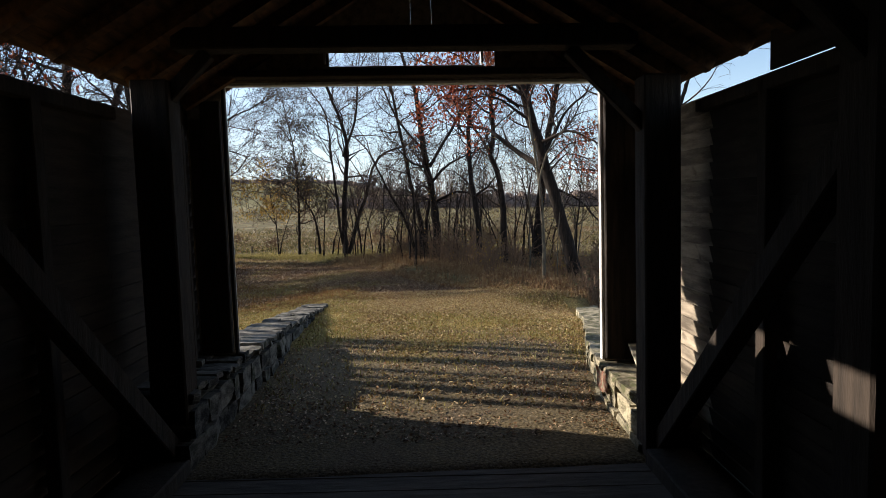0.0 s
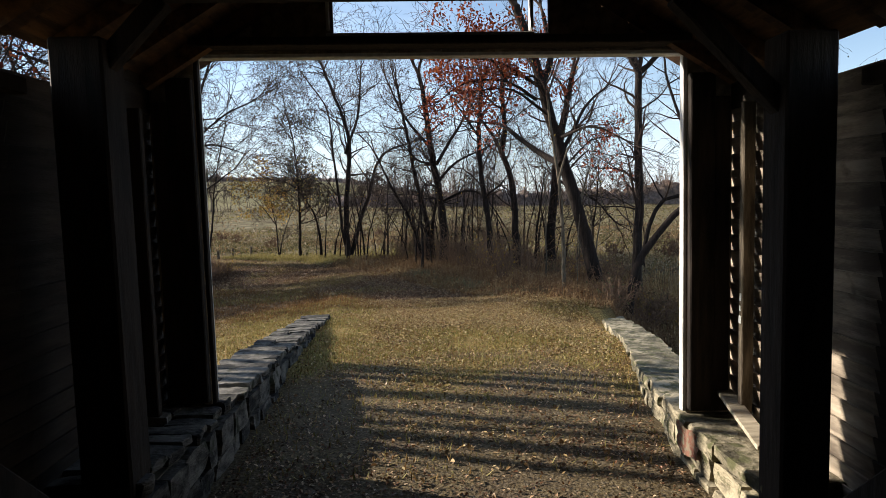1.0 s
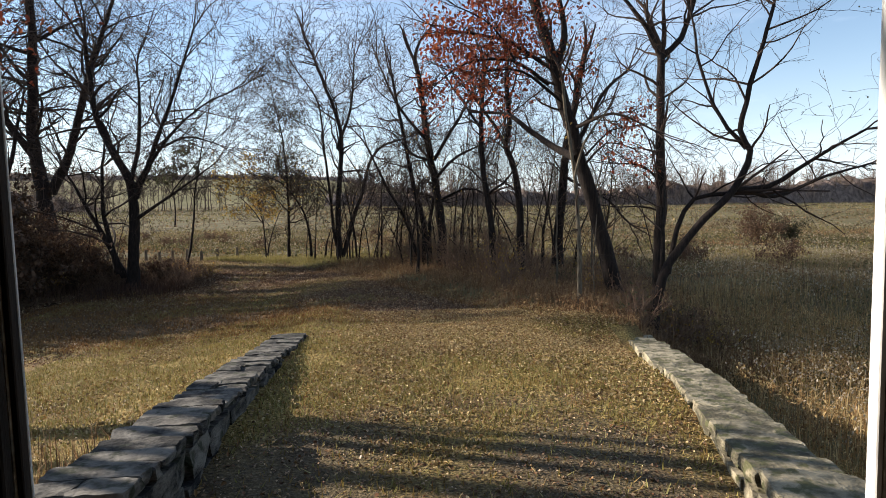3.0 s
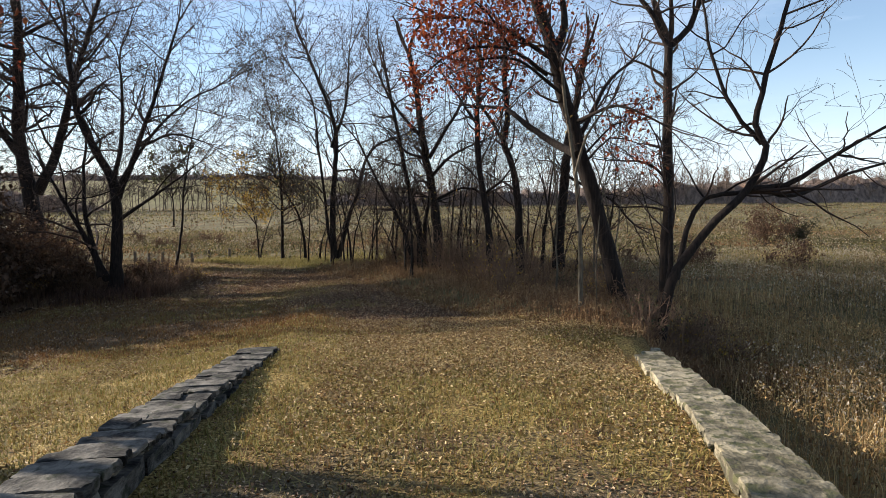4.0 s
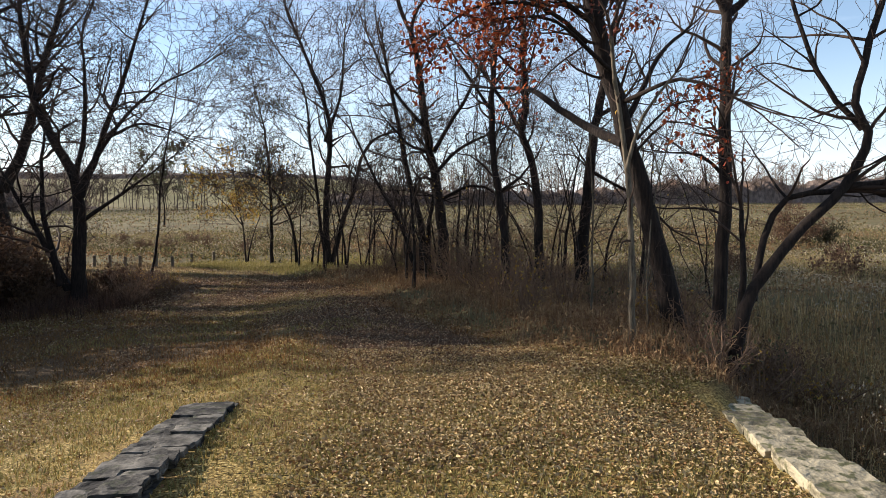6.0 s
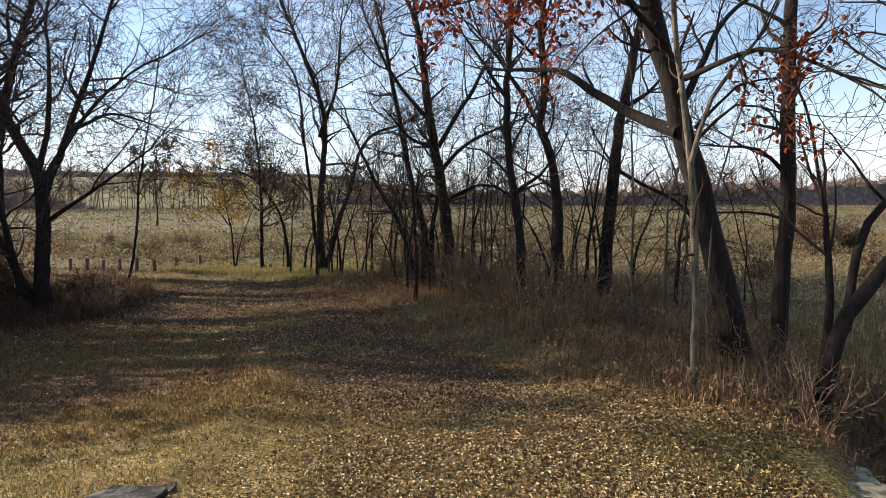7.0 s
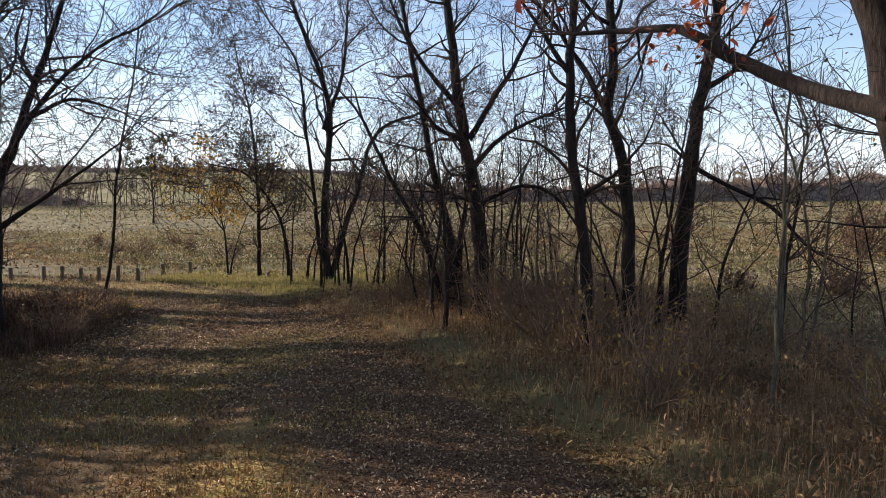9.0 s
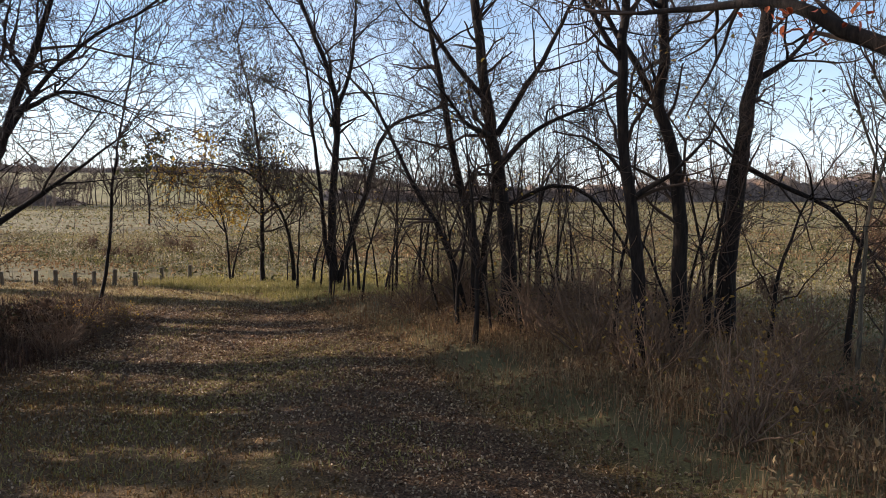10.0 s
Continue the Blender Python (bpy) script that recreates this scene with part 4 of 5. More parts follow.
stout_tree = tree("bare_tree", [
    (0.27, 0.0998, (1.63, 35.02, -0.88), (1.65, 35.00, 1.23), (1.25, 34.97, 4.86), (0.80, 34.94, 7.47), (0.49, 34.93, 9.12)),
    (0.0899, 0.03, (1.47, 34.98, 3.78), (2.39, 34.97, 4.69), (4.23, 34.97, 5.52)),
    (0.0998, 0.0399, (1.32, 34.97, 4.55), (2.53, 34.96, 6.58), (3.54, 34.94, 8.43)),
    (0.0699, 0.03, (1.64, 34.99, 2.67), (2.79, 34.49, 3.19), (3.66, 34.19, 2.89), (4.48, 34.00, 1.75)),
    (0.0887, 0.0333, (1.14, 34.94, 5.32), (-0.23, 34.73, 6.86), (-1.13, 34.52, 8.80)),
], "stout dark tree with arching boughs in the clump", 38, None, 0.008, 1.0, 1.15, boughs_n=9)
tree("bare_tree", [
    (0.163, 0.0612, (0.81, 36.02, -0.89), (0.86, 36.00, 1.16), (0.30, 35.98, 3.50), (-0.11, 35.95, 6.11), (-0.58, 35.93, 8.50)),
    (0.133, 0.0612, (1.15, 36.02, -0.72), (1.16, 36.00, 1.66), (1.40, 35.98, 3.17)),
    (0.113, 0.0454, (0.56, 36.02, -0.42), (-0.06, 36.11, 1.77), (-1.07, 36.19, 3.56), (-1.79, 36.28, 5.15)),
], "several-stemmed dark tree in the clump", 39, None, 0.008, 1.0, 1.1, boughs_n=8)
tree("bare_tree", [
    (0.235, 0.0783, (-4.39, 47.23, -1.33), (-4.49, 47.20, 1.62), (-4.10, 47.16, 6.33), (-4.46, 47.14, 8.39), (-6.05, 47.10, 12.65)),
    (0.176, 0.0587, (-4.21, 47.22, -1.06), (-2.97, 47.19, 2.93), (-1.96, 47.17, 5.96), (0.36, 47.17, 7.01)),
    (0.117, 0.0391, (-4.52, 47.22, -0.25), (-5.21, 47.17, 5.29), (-5.61, 47.13, 9.14), (-6.83, 47.11, 11.14)),
    (0.12, 0.0435, (-4.42, 47.26, 6.15), (-3.51, 47.24, 8.75), (-3.18, 47.31, 12.14)),
], "many-stemmed bare tree with a broad crown", 40, None, 0.012, 0.8, 1.6, leaf=GREEN_LEAF, leaf_n=350, leaf_size=0.12, boughs_n=9)
tree("slim_tree", [
    (0.126, 0.027, (-7.98, 49.03, -1.41), (-7.95, 49.00, 2.11), (-8.07, 48.96, 6.27), (-8.89, 48.93, 10.33)),
], "slim upright tree holding dull green leaves", 41, None, 0.012, 1.9, 1.25, 3, 0.1, 0.03, GREEN_LEAF, 2200, 0.12)
tree("slim_tree", [
    (0.115, 0.0288, (-6.42, 48.53, -1.21), (-6.82, 48.50, 1.84), (-8.34, 48.48, 4.04), (-10.19, 48.47, 4.58)),
], "bent slim tree bowing over the grass", 42, None, 0.011, 1.2, 1.2, leaf=YELLOW_LEAF, leaf_n=450, leaf_size=0.13)
tree("old_tree", [
    (0.331, 0.0872, (-13.47, 36.60, -1.26), (-13.22, 36.60, 1.59), (-13.38, 36.60, 3.65), (-14.72, 36.60, 6.69), (-15.16, 36.60, 10.18)),
    (0.131, 0.0436, (-13.33, 36.60, 3.52), (-12.71, 36.60, 6.19), (-12.81, 36.61, 9.20)),
    (0.157, 0.0436, (-13.16, 36.60, 2.88), (-11.63, 36.61, 6.70), (-10.10, 36.61, 10.96)),
    (0.174, 0.0523, (-13.75, 36.60, -0.99), (-14.73, 36.60, 1.23), (-16.21, 36.60, 3.93)),
    (0.105, 0.0262, (-13.13, 36.60, 1.85), (-11.53, 36.60, 2.99), (-9.33, 36.61, 4.53)),
    (0.107, 0.0291, (-13.09, 36.50, 3.42), (-11.22, 36.32, 5.93), (-9.56, 36.03, 7.27), (-8.10, 35.84, 7.94)),
    (0.0872, 0.0242, (-11.91, 36.41, 5.26), (-10.26, 35.83, 5.73), (-8.71, 35.45, 5.33)),
    (0.155, 0.0485, (-14.03, 36.49, -0.79), (-14.76, 36.74, 2.29), (-14.66, 37.01, 5.52)),
], "spreading several-stemmed old tree with fine bare twigs", 43, None, 0.011, 0.75, 1.7, 3, 0.4, -0.005, boughs_n=20, bough_r=0.1)
tree("old_tree", [
    (0.593, 0.198, (-23.89, 48.70, -1.92), (-23.70, 48.70, 1.69), (-24.47, 48.69, 6.68), (-24.24, 48.69, 10.88), (-24.23, 48.69, 17.41)),
    (0.345, 0.0988, (-23.53, 48.70, 3.48), (-22.09, 48.70, 6.32), (-20.25, 48.70, 12.29), (-18.66, 48.70, 16.81)),
    (0.296, 0.0988, (-24.18, 48.70, 5.62), (-26.40, 48.69, 8.79), (-27.49, 48.68, 13.28)),
], "massive old tree with a thick trunk and bare crown", 44, None, 0.014, 0.6, 2.2, 3, 0.4, -0.005, boughs_n=24, bough_r=0.17)
tree("slim_tree", [
    (0.0812, 0.0271, (-13.30, 43.02, -1.85), (-12.54, 43.00, 0.44), (-12.15, 42.97, 3.81), (-11.19, 42.91, 9.09)),
], "thin crooked sapling beside the track", 45, None, 0.01, 0.7, 1.0, 3, 0.3)
tree("slim_tree", [
    (0.05, 0.022, (7.09, 28.61, -0.13), (6.95, 28.60, 2.26), (7.38, 28.59, 3.95), (7.04, 28.59, 5.00)),
    (0.042, 0.02, (7.25, 28.61, -1.35), (7.51, 28.61, 0.29), (7.57, 28.60, 1.83), (7.28, 28.60, 3.16), (6.79, 28.59, 4.37)),
    (0.038, 0.02, (7.31, 28.66, -1.35), (7.72, 28.60, 0.62), (7.97, 28.60, 2.79), (7.68, 28.59, 4.06)),
], "clump of slim pale stems with a few green leaves", 46, PALE_BARK, 0.006, 1.0, 0.8, 3, 0.35, 0.06, GREEN_LEAF, 160, 0.08)


def vine(host, start, low, seed, r=0.013):
    """A bare vine hanging slack from a limb of its tree."""
    rng = np.random.RandomState(seed)
    n = 22
    f = np.linspace(0, 1, n)
    p = np.array(start)[None, :] + np.stack([0.16 * np.sin(f * 5 + seed) * f + np.cumsum(rng.normal(0, 0.018, n)), np.cumsum(rng.normal(0, 0.018, n)), (low - start[2]) * f], -1)
    p[0] = start
    tb = Tubes()
    tb.add(p, np.full(n, r) * np.linspace(1, 0.6, n), 5)
    for k in range(7):
        q, qr = sprout(p[rng.randint(4, n - 2)], rng.normal(0, 1, 3), rng.uniform(0.2, 0.6), r * 0.5, rng, 4, 0.3, -0.05)
        tb.add(q, qr, 3)
    v, q = tb.arrays()
    return under(sheet("vine", v, q, BARK, None, "thin bare hanging vine"), host)


vine(kinked_tree, (4.1, 30.96, 7.55), 3.3, 3)
vine(kinked_tree, (4.16, 30.97, 7.2), 2.4, 5)
vine(kinked_tree, (2.6, 30.96, 7.08), 2.9, 8)
vine(slender_tree, (1.78, 29.75, 7.04), 2.2, 4)
vine(slender_tree, (2.5, 29.75, 6.3), 2.5, 9)
vine(stout_tree, (3.5, 34.94, 8.35), 2.0, 6)
vine(straight_tree, (7.8, 32.94, 8.4), 1.8, 7)

tree("small_tree", [
    (0.0753, 0.0215, (-9.52, 49.02, -1.37), (-9.65, 49.00, 0.78), (-9.89, 48.98, 2.50), (-10.14, 48.86, 4.43)),
    (0.043, 0.0161, (-9.66, 49.00, 1.21), (-10.54, 48.77, 2.48), (-11.19, 48.65, 3.12)),
], "small tree still carrying bright yellow leaves", 47, None, 0.009, 1.2, 0.8, 3, 0.3, 0.03, YELLOW_LEAF, 1600, 0.15)
tree("small_tree", [
    (0.16, 0.05, (-37.5, 112.0, -1.4), (-37.3, 112.0, 2.5), (-37.6, 112.0, 6.0), (-37.4, 112.0, 9.5)),
    (0.09, 0.03, (-37.4, 112.0, 4.5), (-36.0, 112.0, 7.0), (-35.2, 112.0, 9.0)),
    (0.09, 0.03, (-37.5, 112.0, 4.0), (-39.2, 112.0, 6.8), (-39.8, 112.0, 8.6)),
], "round-headed olive tree standing in the far meadow", 48, None, 0.03, 0.5, 1.6, 2, 0.4, 0.03, GREEN_LEAF, 1000, 0.4)
# row of trees mostly out of view, placed to throw the lawn's long shadows
for i, (x, y_, h) in enumerate(((-12.9, 16.3, 10.5), (-14.0, 15.2, 10.0), (-12.4, 13.4, 9.5), (-18.0, 31.4, 9.0), (-18.6, 34.4, 9.5), (-25.1, 38.3, 16.5), (-27.6, 42.1, 16.5), (-31.5, 47.4, 16.0), (-33.5, 49.6, 19.0), (-36.5, 53.0, 20.0), (-34.0, 56.0, 20.0),
                                  (-24.2, 36.6, 16.0), (-25.0, 38.4, 17.0), (-26.4, 36.8, 18.0), (-23.4, 34.2, 14.0))):
    g = float(ground(x, y_))
    q = 0.5 if i % 2 else -0.4
    slim, leafy = i < 5, i > 10
    tree("unseen_leafy_tree" if leafy else "bare_tree", [
        (0.24 if slim else 0.42, 0.12, (x, y_, g), (x + q * 0.4, y_, g + h * 0.35), (x + q, y_ + 0.2, g + h * 0.7), (x + q * 0.4, y_, g + h)),
        (0.14, 0.06, (x + q * 0.5, y_, g + h * 0.4), (x - 1.0, y_ + 0.8, g + h * 0.62), (x - 1.6, y_ + 1.3, g + h * 0.85)),
        (0.14, 0.06, (x + q * 0.5, y_, g + h * 0.3), (x + 1.4, y_ - 0.9, g + h * 0.6), (x + 2.2, y_ - 1.2, g + h * 0.85)),
    ], "slim bare tree beside the lawn" if slim else "tall tree beside the lawn with dry leaves in its top" if leafy else "tall bare tree with stout limbs beside the lawn",
        200 + i, None, 0.022, 0.2 if slim else 0.3 if leafy else 0.07, 0.8 if slim else 1.8, 2, 0.3, 0.04,
        OAK_LEAF if leafy else None, 620, 0.3, [((-99, -99, 6.3), (99, 99, 99), 1.0)], boughs_n=0 if slim else 10, bough_r=0.15 if leafy else 0.2)


def thicket():
    """Thin stems standing through the clump behind the verge, each its own small tree."""
    r = random.Random(5)
    spots = []
    while len(spots) < 48:
        x, y_ = r.uniform(-4.0, 8.3), r.uniform(30, 44)
        if x > verge_x(y_) + 1.4:
            spots.append((x, y_))
    spots += [(-5.74, 45.26), (-4.87, 46.31), (-2.96, 43.5), (-1.91, 42.44), (-0.87, 41.12), (-3.39, 45.78), (-6.87, 49.04), (-9.57, 49.3), (-5.39, 47.28), (-2.26, 45.52), (-16.09, 40.68), (-18.27, 42.0), (10.01, 29.24), (11.31, 32.32), (5.31, 22.9), (8.87, 26.16), (4.87, 25.19)]
    for i, (x, y_) in enumerate(spots):
        h = r.uniform(2.6, 6.4)
        a, c = r.uniform(-0.9, 0.9), r.uniform(-0.5, 0.5)
        g = float(ground(x, y_))
        slight = i >= len(spots) - 3
        tree("sapling", [(r.uniform(0.03, 0.09) * (0.5 if slight else 1.0), 0.014, (x, y_, g), (x + a * 0.3, y_ + c * 0.3, g + h * 0.35), (x + a * 1.1, y_ + c, g + h * 0.75), (x + a * 1.8, y_ + c, g + h))],
             "thin pale sapling in the verge" if slight else "thin bare sapling in the undergrowth", 100 + i, PALE_BARK if slight else None, 0.005 if slight else 0.008, 1.0, 0.95, 2 if y_ > 35 else 3, 0.2, 0.03,
             YELLOW_LEAF if i % 5 == 0 else None, 40, 0.09, category="sapling")


thicket()


def shrub(name, x, y_, size, label, seed, mat, leaf_mat, n_leaf, leaf_size):
    rng = np.random.RandomState(seed)
    g = float(ground(x, y_))
    top = thing(name, (x, y_, g), label, "shrub")
    tb, tips = Tubes(), []
    for i in range(26):
        a, el = rng.uniform(0, 6.28), rng.uniform(0.5, 1.45)
        way = np.array([math.cos(a) * math.cos(el), math.sin(a) * math.cos(el), math.sin(el)])
        q, qr = sprout((x + rng.normal(0, 0.15), y_ + rng.normal(0, 0.15), g - 0.05), way, size * rng.uniform(0.5, 1.0), 0.018, rng, 6, 0.16, 0.02)
        tb.add(q, np.maximum(qr, 0.006), 4)
        for j in range(6):
            k = rng.randint(2, 6)
            p2, r2 = sprout(q[k], way + rng.normal(0, 0.7, 3), size * rng.uniform(0.12, 0.35), 0.007, rng, 4, 0.25, 0.04)
            tb.add(p2, np.maximum(r2, 0.005), 3)
            tips += [p2[-1], p2[2]]
    v, q = tb.arrays()
    under(sheet("stem_tangle", v, q, mat), top)
    if n_leaf:
        t = np.array(tips)[rng.randint(0, len(tips), n_leaf)] + rng.normal(0, 0.08 * size / 2, (n_leaf, 3))
        v, q = leaves(t, leaf_size, rng, 0, 0.2, 0.6)
        under(sheet("leaves", v, q, leaf_mat), top)
    return top


shrub("russet_shrub", 29.6, 55.9, 3.7, "round brown bush alone in the meadow", 1, TWIG, RUST_BUSH, 4200, 0.12)
shrub("cedar_shrub", 32.9, 56.7, 2.5, "low dark green juniper in the meadow", 2, TWIG, CEDAR, 3000, 0.1)
for i, (x, y_, z_) in enumerate(((-23.32, 39.8, 2.99), (-19.66, 42.62, 2.46), (-18.7, 39.8, 2.82), (-16.53, 39.1, 2.11), (-20.71, 41.12, 3.34), (-23.05, 42.44, 3.17), (-15.83, 36.81, 1.76), (-12.35, 38.39, 1.14), (-18.7, 36.1, 2.29), (-21.32, 37.6, 2.64))):
    shrub("russet_shrub", x, y_, z_ * 1.15, "dense brown shrub still holding dry russet leaves", 30 + i, TWIG, RUST_BUSH, 3600, 0.105)
# shrubs out of view, added to shade the left of the lawn
for i, (x, y_, z_) in enumerate(((-16.6, 29.8, 4.6), (-17.8, 28.2, 5.4), (-18.6, 26.6, 5.4), (-18.2, 31.6, 5.0), (-21.0, 33.2, 6.2), (-21.4, 30.6, 6.4), (-22.2, 35.2, 6.6))):
    shrub("russet_shrub", x, y_, z_, "big brown shrub at the edge of the lawn", 60 + i, TWIG, RUST_BUSH, 3400, 0.22)
# more shadow casters, set at or past the left edge of the view
for i, (x, y_, z_) in enumerate(((-18.6, 32.6, 4.2), (-18.9, 34.2, 4.3), (-19.4, 35.8, 4.2), (-19.0, 37.4, 3.4), (-20.2, 34.6, 4.6))):
    shrub("russet_shrub", x, y_, z_, "dense dark brown shrub below the old trees", 80 + i, TWIG, RUST_BUSH, 4200, 0.14)
r_ = random.Random(17)
for i in range(48):
    if i < 20:
        x, y_ = r_.uniform(0.5, 8), r_.uniform(25, 40)
        if x < verge_x(y_) + 1.6:
            x = float(verge_x(y_)) + r_.uniform(1.8, 5)
    elif i < 34:
        x, y_ = r_.uniform(-18, -10.5), r_.uniform(35.5, 40)
    else:
        x, y_ = r_.uniform(5.6, 9.6), r_.uniform(20.5, 25)
    shrub("brush", x, y_, r_.uniform(0.8, 2.1 if i < 34 else 1.4), "tangle of bare brown brush in the verge", 50 + i, BRUSH, YELLOW_LEAF if i % 4 == 1 else GREEN_LEAF if i % 4 == 2 else RUST_BUSH, 130, 0.07)


for i in range(12):
    y_ = r_.uniform(31, 40)
    x = float(verge_x(y_)) + r_.uniform(2.4, 6.5)
    shrub("brush", x, y_, r_.uniform(1.8, 2.9), "tall tangle of leafless brush among the trees", 250 + i, BRUSH, RUST_BUSH, 200, 0.06)
for i in range(14):
    x, y_ = (r_.uniform(-26, 2), r_.uniform(52, 76)) if i < 9 else (r_.uniform(10, 26), r_.uniform(28, 50))
    shrub("meadow_bush", x, y_, r_.uniform(1.0, 1.9), "low brown bush in the meadow", 150 + i, BRUSH, RUST_BUSH, 500, 0.12)


# ---- fence posts ----
def fence_post(x, y_, h, tilt, seed):
    bm = bmesh.new()
    bmesh.ops.create_cone(bm, cap_ends=True, segments=10, radius1=0.1, radius2=0.092, depth=h + 0.3)
    bmesh.ops.subdivide_edges(bm, edges=[e for e in bm.edges if abs(e.verts[0].co.z - e.verts[1].co.z) > 0.1], cuts=3)
    for v in bm.verts:
        v.co += noise.noise_vector(v.co * 5 + Vector((seed, 0, 0))) * 0.012
    bm.transform(pose(0, 0, (h - 0.3) / 2))
    e = [e for e in bm.edges if all(v.co.z > h - 0.02 for v in e.verts)]
    bmesh.ops.bevel(bm, geom=e, offset=0.015, segments=1, affect="EDGES")
    ob = part("fence_post", bm, POST_WOOD, None, "short round weathered wooden post in the grass", False)
    ob.matrix_world = pose(x, y_, float(ground(x, y_)), tilt, tilt * 0.6, seed * 40)
    return tagged(ob, category="post", group="row of posts")


for i, (x, y_) in enumerate(((-20.07, 48.82), (-18.36, 48.51), (-17.29, 48.19), (-16.43, 48.19), (-15.47, 47.98), (-14.56, 47.98), (-13.59, 47.98), (-13.01, 49.59), (-11.73, 49.81))):
    fence_post(x, y_, 0.66 + 0.06 * (i % 3), (-3, 2, 0, 4, -1)[i % 5], i + 1)

# ---- far woods and hedgerows ----
def far_woods(name, spots, label, seed, size, mat=HAZED_TWIG, twigs=13, low=0.12):
    """Distant leafless trees, too many to count, joined into one."""
    rng = np.random.RandomState(seed)
    tb = Tubes()
    for x, y_ in spots:
        g = float(ground(x, y_)) - 0.2
        h = size * rng.uniform(0.55, 1.2)
        dist = math.hypot(x, y_)
        thin = dist * 0.00034
        p, r = sprout((x, y_, g), (rng.normal(0, 0.08), rng.normal(0, 0.08), 1), h, max(0.014 * h, thin), rng, 5, 0.07, 0.05)
        tb.add(p, np.maximum(r, thin), 3)
        for j in range(twigs):
            f = rng.uniform(low, 1)
            k = min(int(f * 4), 3)
            start = p[k] + (p[k + 1] - p[k]) * (f * 4 - k)
            a = rng.uniform(0, 6.28)
            q, qr = sprout(start, (math.cos(a), math.sin(a), rng.uniform(0.3, 1.3)), h * rng.uniform(0.12, 0.36) * (1.2 - 0.6 * f), thin, rng, 3, 0.2, 0.06)
            tb.add(q, np.full(3, thin * 0.75), 3)
            for m_ in range(2):
                q2, r2 = sprout(q[rng.randint(1, 3)], (rng.normal(0, 1), rng.normal(0, 1), rng.uniform(0, 1.4)), h * rng.uniform(0.06, 0.16), thin, rng, 2, 0.25, 0.05)
                tb.add(q2, np.full(2, thin * 0.55), 3)
    v, q = tb.arrays()
    ob = sheet(name, v, q, mat, None, label)
    return tagged(ob, category="woods", kind="stuff")


def wood_bank(name, x0, x1, y_at, depth, high, label, seed):
    """The close mass of a far wood: a long bank of crowns with an uneven top and face."""
    n, k = int((x1 - x0) / 0.9), 12
    xs = np.linspace(x0, x1, n)
    t = np.linspace(0, 1, k)
    X = np.repeat(xs[:, None], k, 1)
    prof_y = np.interp(t, [0, 0.45, 0.7, 1], [0, 0.12, 0.5, 1]) * depth
    prof_z = np.interp(t, [0, 0.45, 0.7, 1], [0, 0.72, 1.0, 0.0])
    Y = y_at(xs)[:, None] + prof_y + ripple(X, t * 9 + 0 * X, 0.6, seed) * 2.0
    top = high(xs) * np.clip(0.62 + 0.16 * ripple(xs, 0 * xs, 0.12, seed + 1) + 0.1 * ripple(xs, 0 * xs, 0.9, seed + 2) + 0.06 * np.random.RandomState(seed).normal(0, 1, n), 0.3, 1.1)
    Z = ground(X, Y) - 0.5 + prof_z * (top[:, None] + 0.5) + np.random.RandomState(seed + 5).normal(0, 0.35, X.shape) * np.sin(t * 3.14)
    a, c = np.meshgrid(np.arange(n - 1), np.arange(k - 1), indexing="ij")
    q = np.stack([a * k + c, (a + 1) * k + c, (a + 1) * k + c + 1, a * k + c + 1], -1).reshape(-1, 4)
    ob = sheet(name, np.stack([X, Y, Z], -1).reshape(-1, 3), q, HAZED_WOOD, None, label, False)
    return tagged(ob, category="woods", kind="stuff")


r_ = random.Random(8)
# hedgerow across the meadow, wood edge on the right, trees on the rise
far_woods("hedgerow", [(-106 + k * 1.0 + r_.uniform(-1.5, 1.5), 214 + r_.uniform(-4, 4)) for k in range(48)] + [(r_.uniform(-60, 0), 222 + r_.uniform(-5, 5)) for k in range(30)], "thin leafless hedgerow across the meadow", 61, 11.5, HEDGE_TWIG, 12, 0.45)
far_woods("far_wood", [(r_.uniform(-20, 330), 248 + r_.uniform(-6, 16)) for k in range(430)], "brown leafless trees along the meadow's far edge", 62, 13.5, HAZED_TWIG, 14, 0.2)
far_woods("far_wood", [(r_.uniform(-330, 20), 400 + r_.uniform(-12, 20)) for k in range(170)], "grey leafless wood on the far rise", 63, 8, HAZED_TWIG, 9, 0.2)
far_woods("far_wood", [(r_.uniform(-190, -93), 205 + r_.uniform(-14, 14)) for k in range(150)], "brown leafless grove beyond the old trees", 64, 12.5, HAZED_TWIG, 18, 0.05)
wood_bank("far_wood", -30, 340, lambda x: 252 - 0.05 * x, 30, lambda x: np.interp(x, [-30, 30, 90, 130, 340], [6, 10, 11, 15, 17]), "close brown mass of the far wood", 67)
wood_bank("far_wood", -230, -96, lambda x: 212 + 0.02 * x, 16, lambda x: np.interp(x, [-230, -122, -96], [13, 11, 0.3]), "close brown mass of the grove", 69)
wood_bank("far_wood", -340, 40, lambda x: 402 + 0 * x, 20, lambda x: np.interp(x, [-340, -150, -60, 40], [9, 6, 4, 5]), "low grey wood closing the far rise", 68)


# ---- grass, weeds and fallen leaves ----
def scatter(n, x0, x1, y0, y1, rng, mask=None, near=None):
    """Random spots on the ground, kept by a mask between 0 and 1."""
    x, y_ = rng.uniform(x0, x1, n), rng.uniform(y0, y1, n)
    if mask is not None:
        k = rng.uniform(0, 1, n) < mask(x, y_)
        x, y_ = x[k], y_[k]
    return np.stack([x, y_, ground(x, y_)], -1)


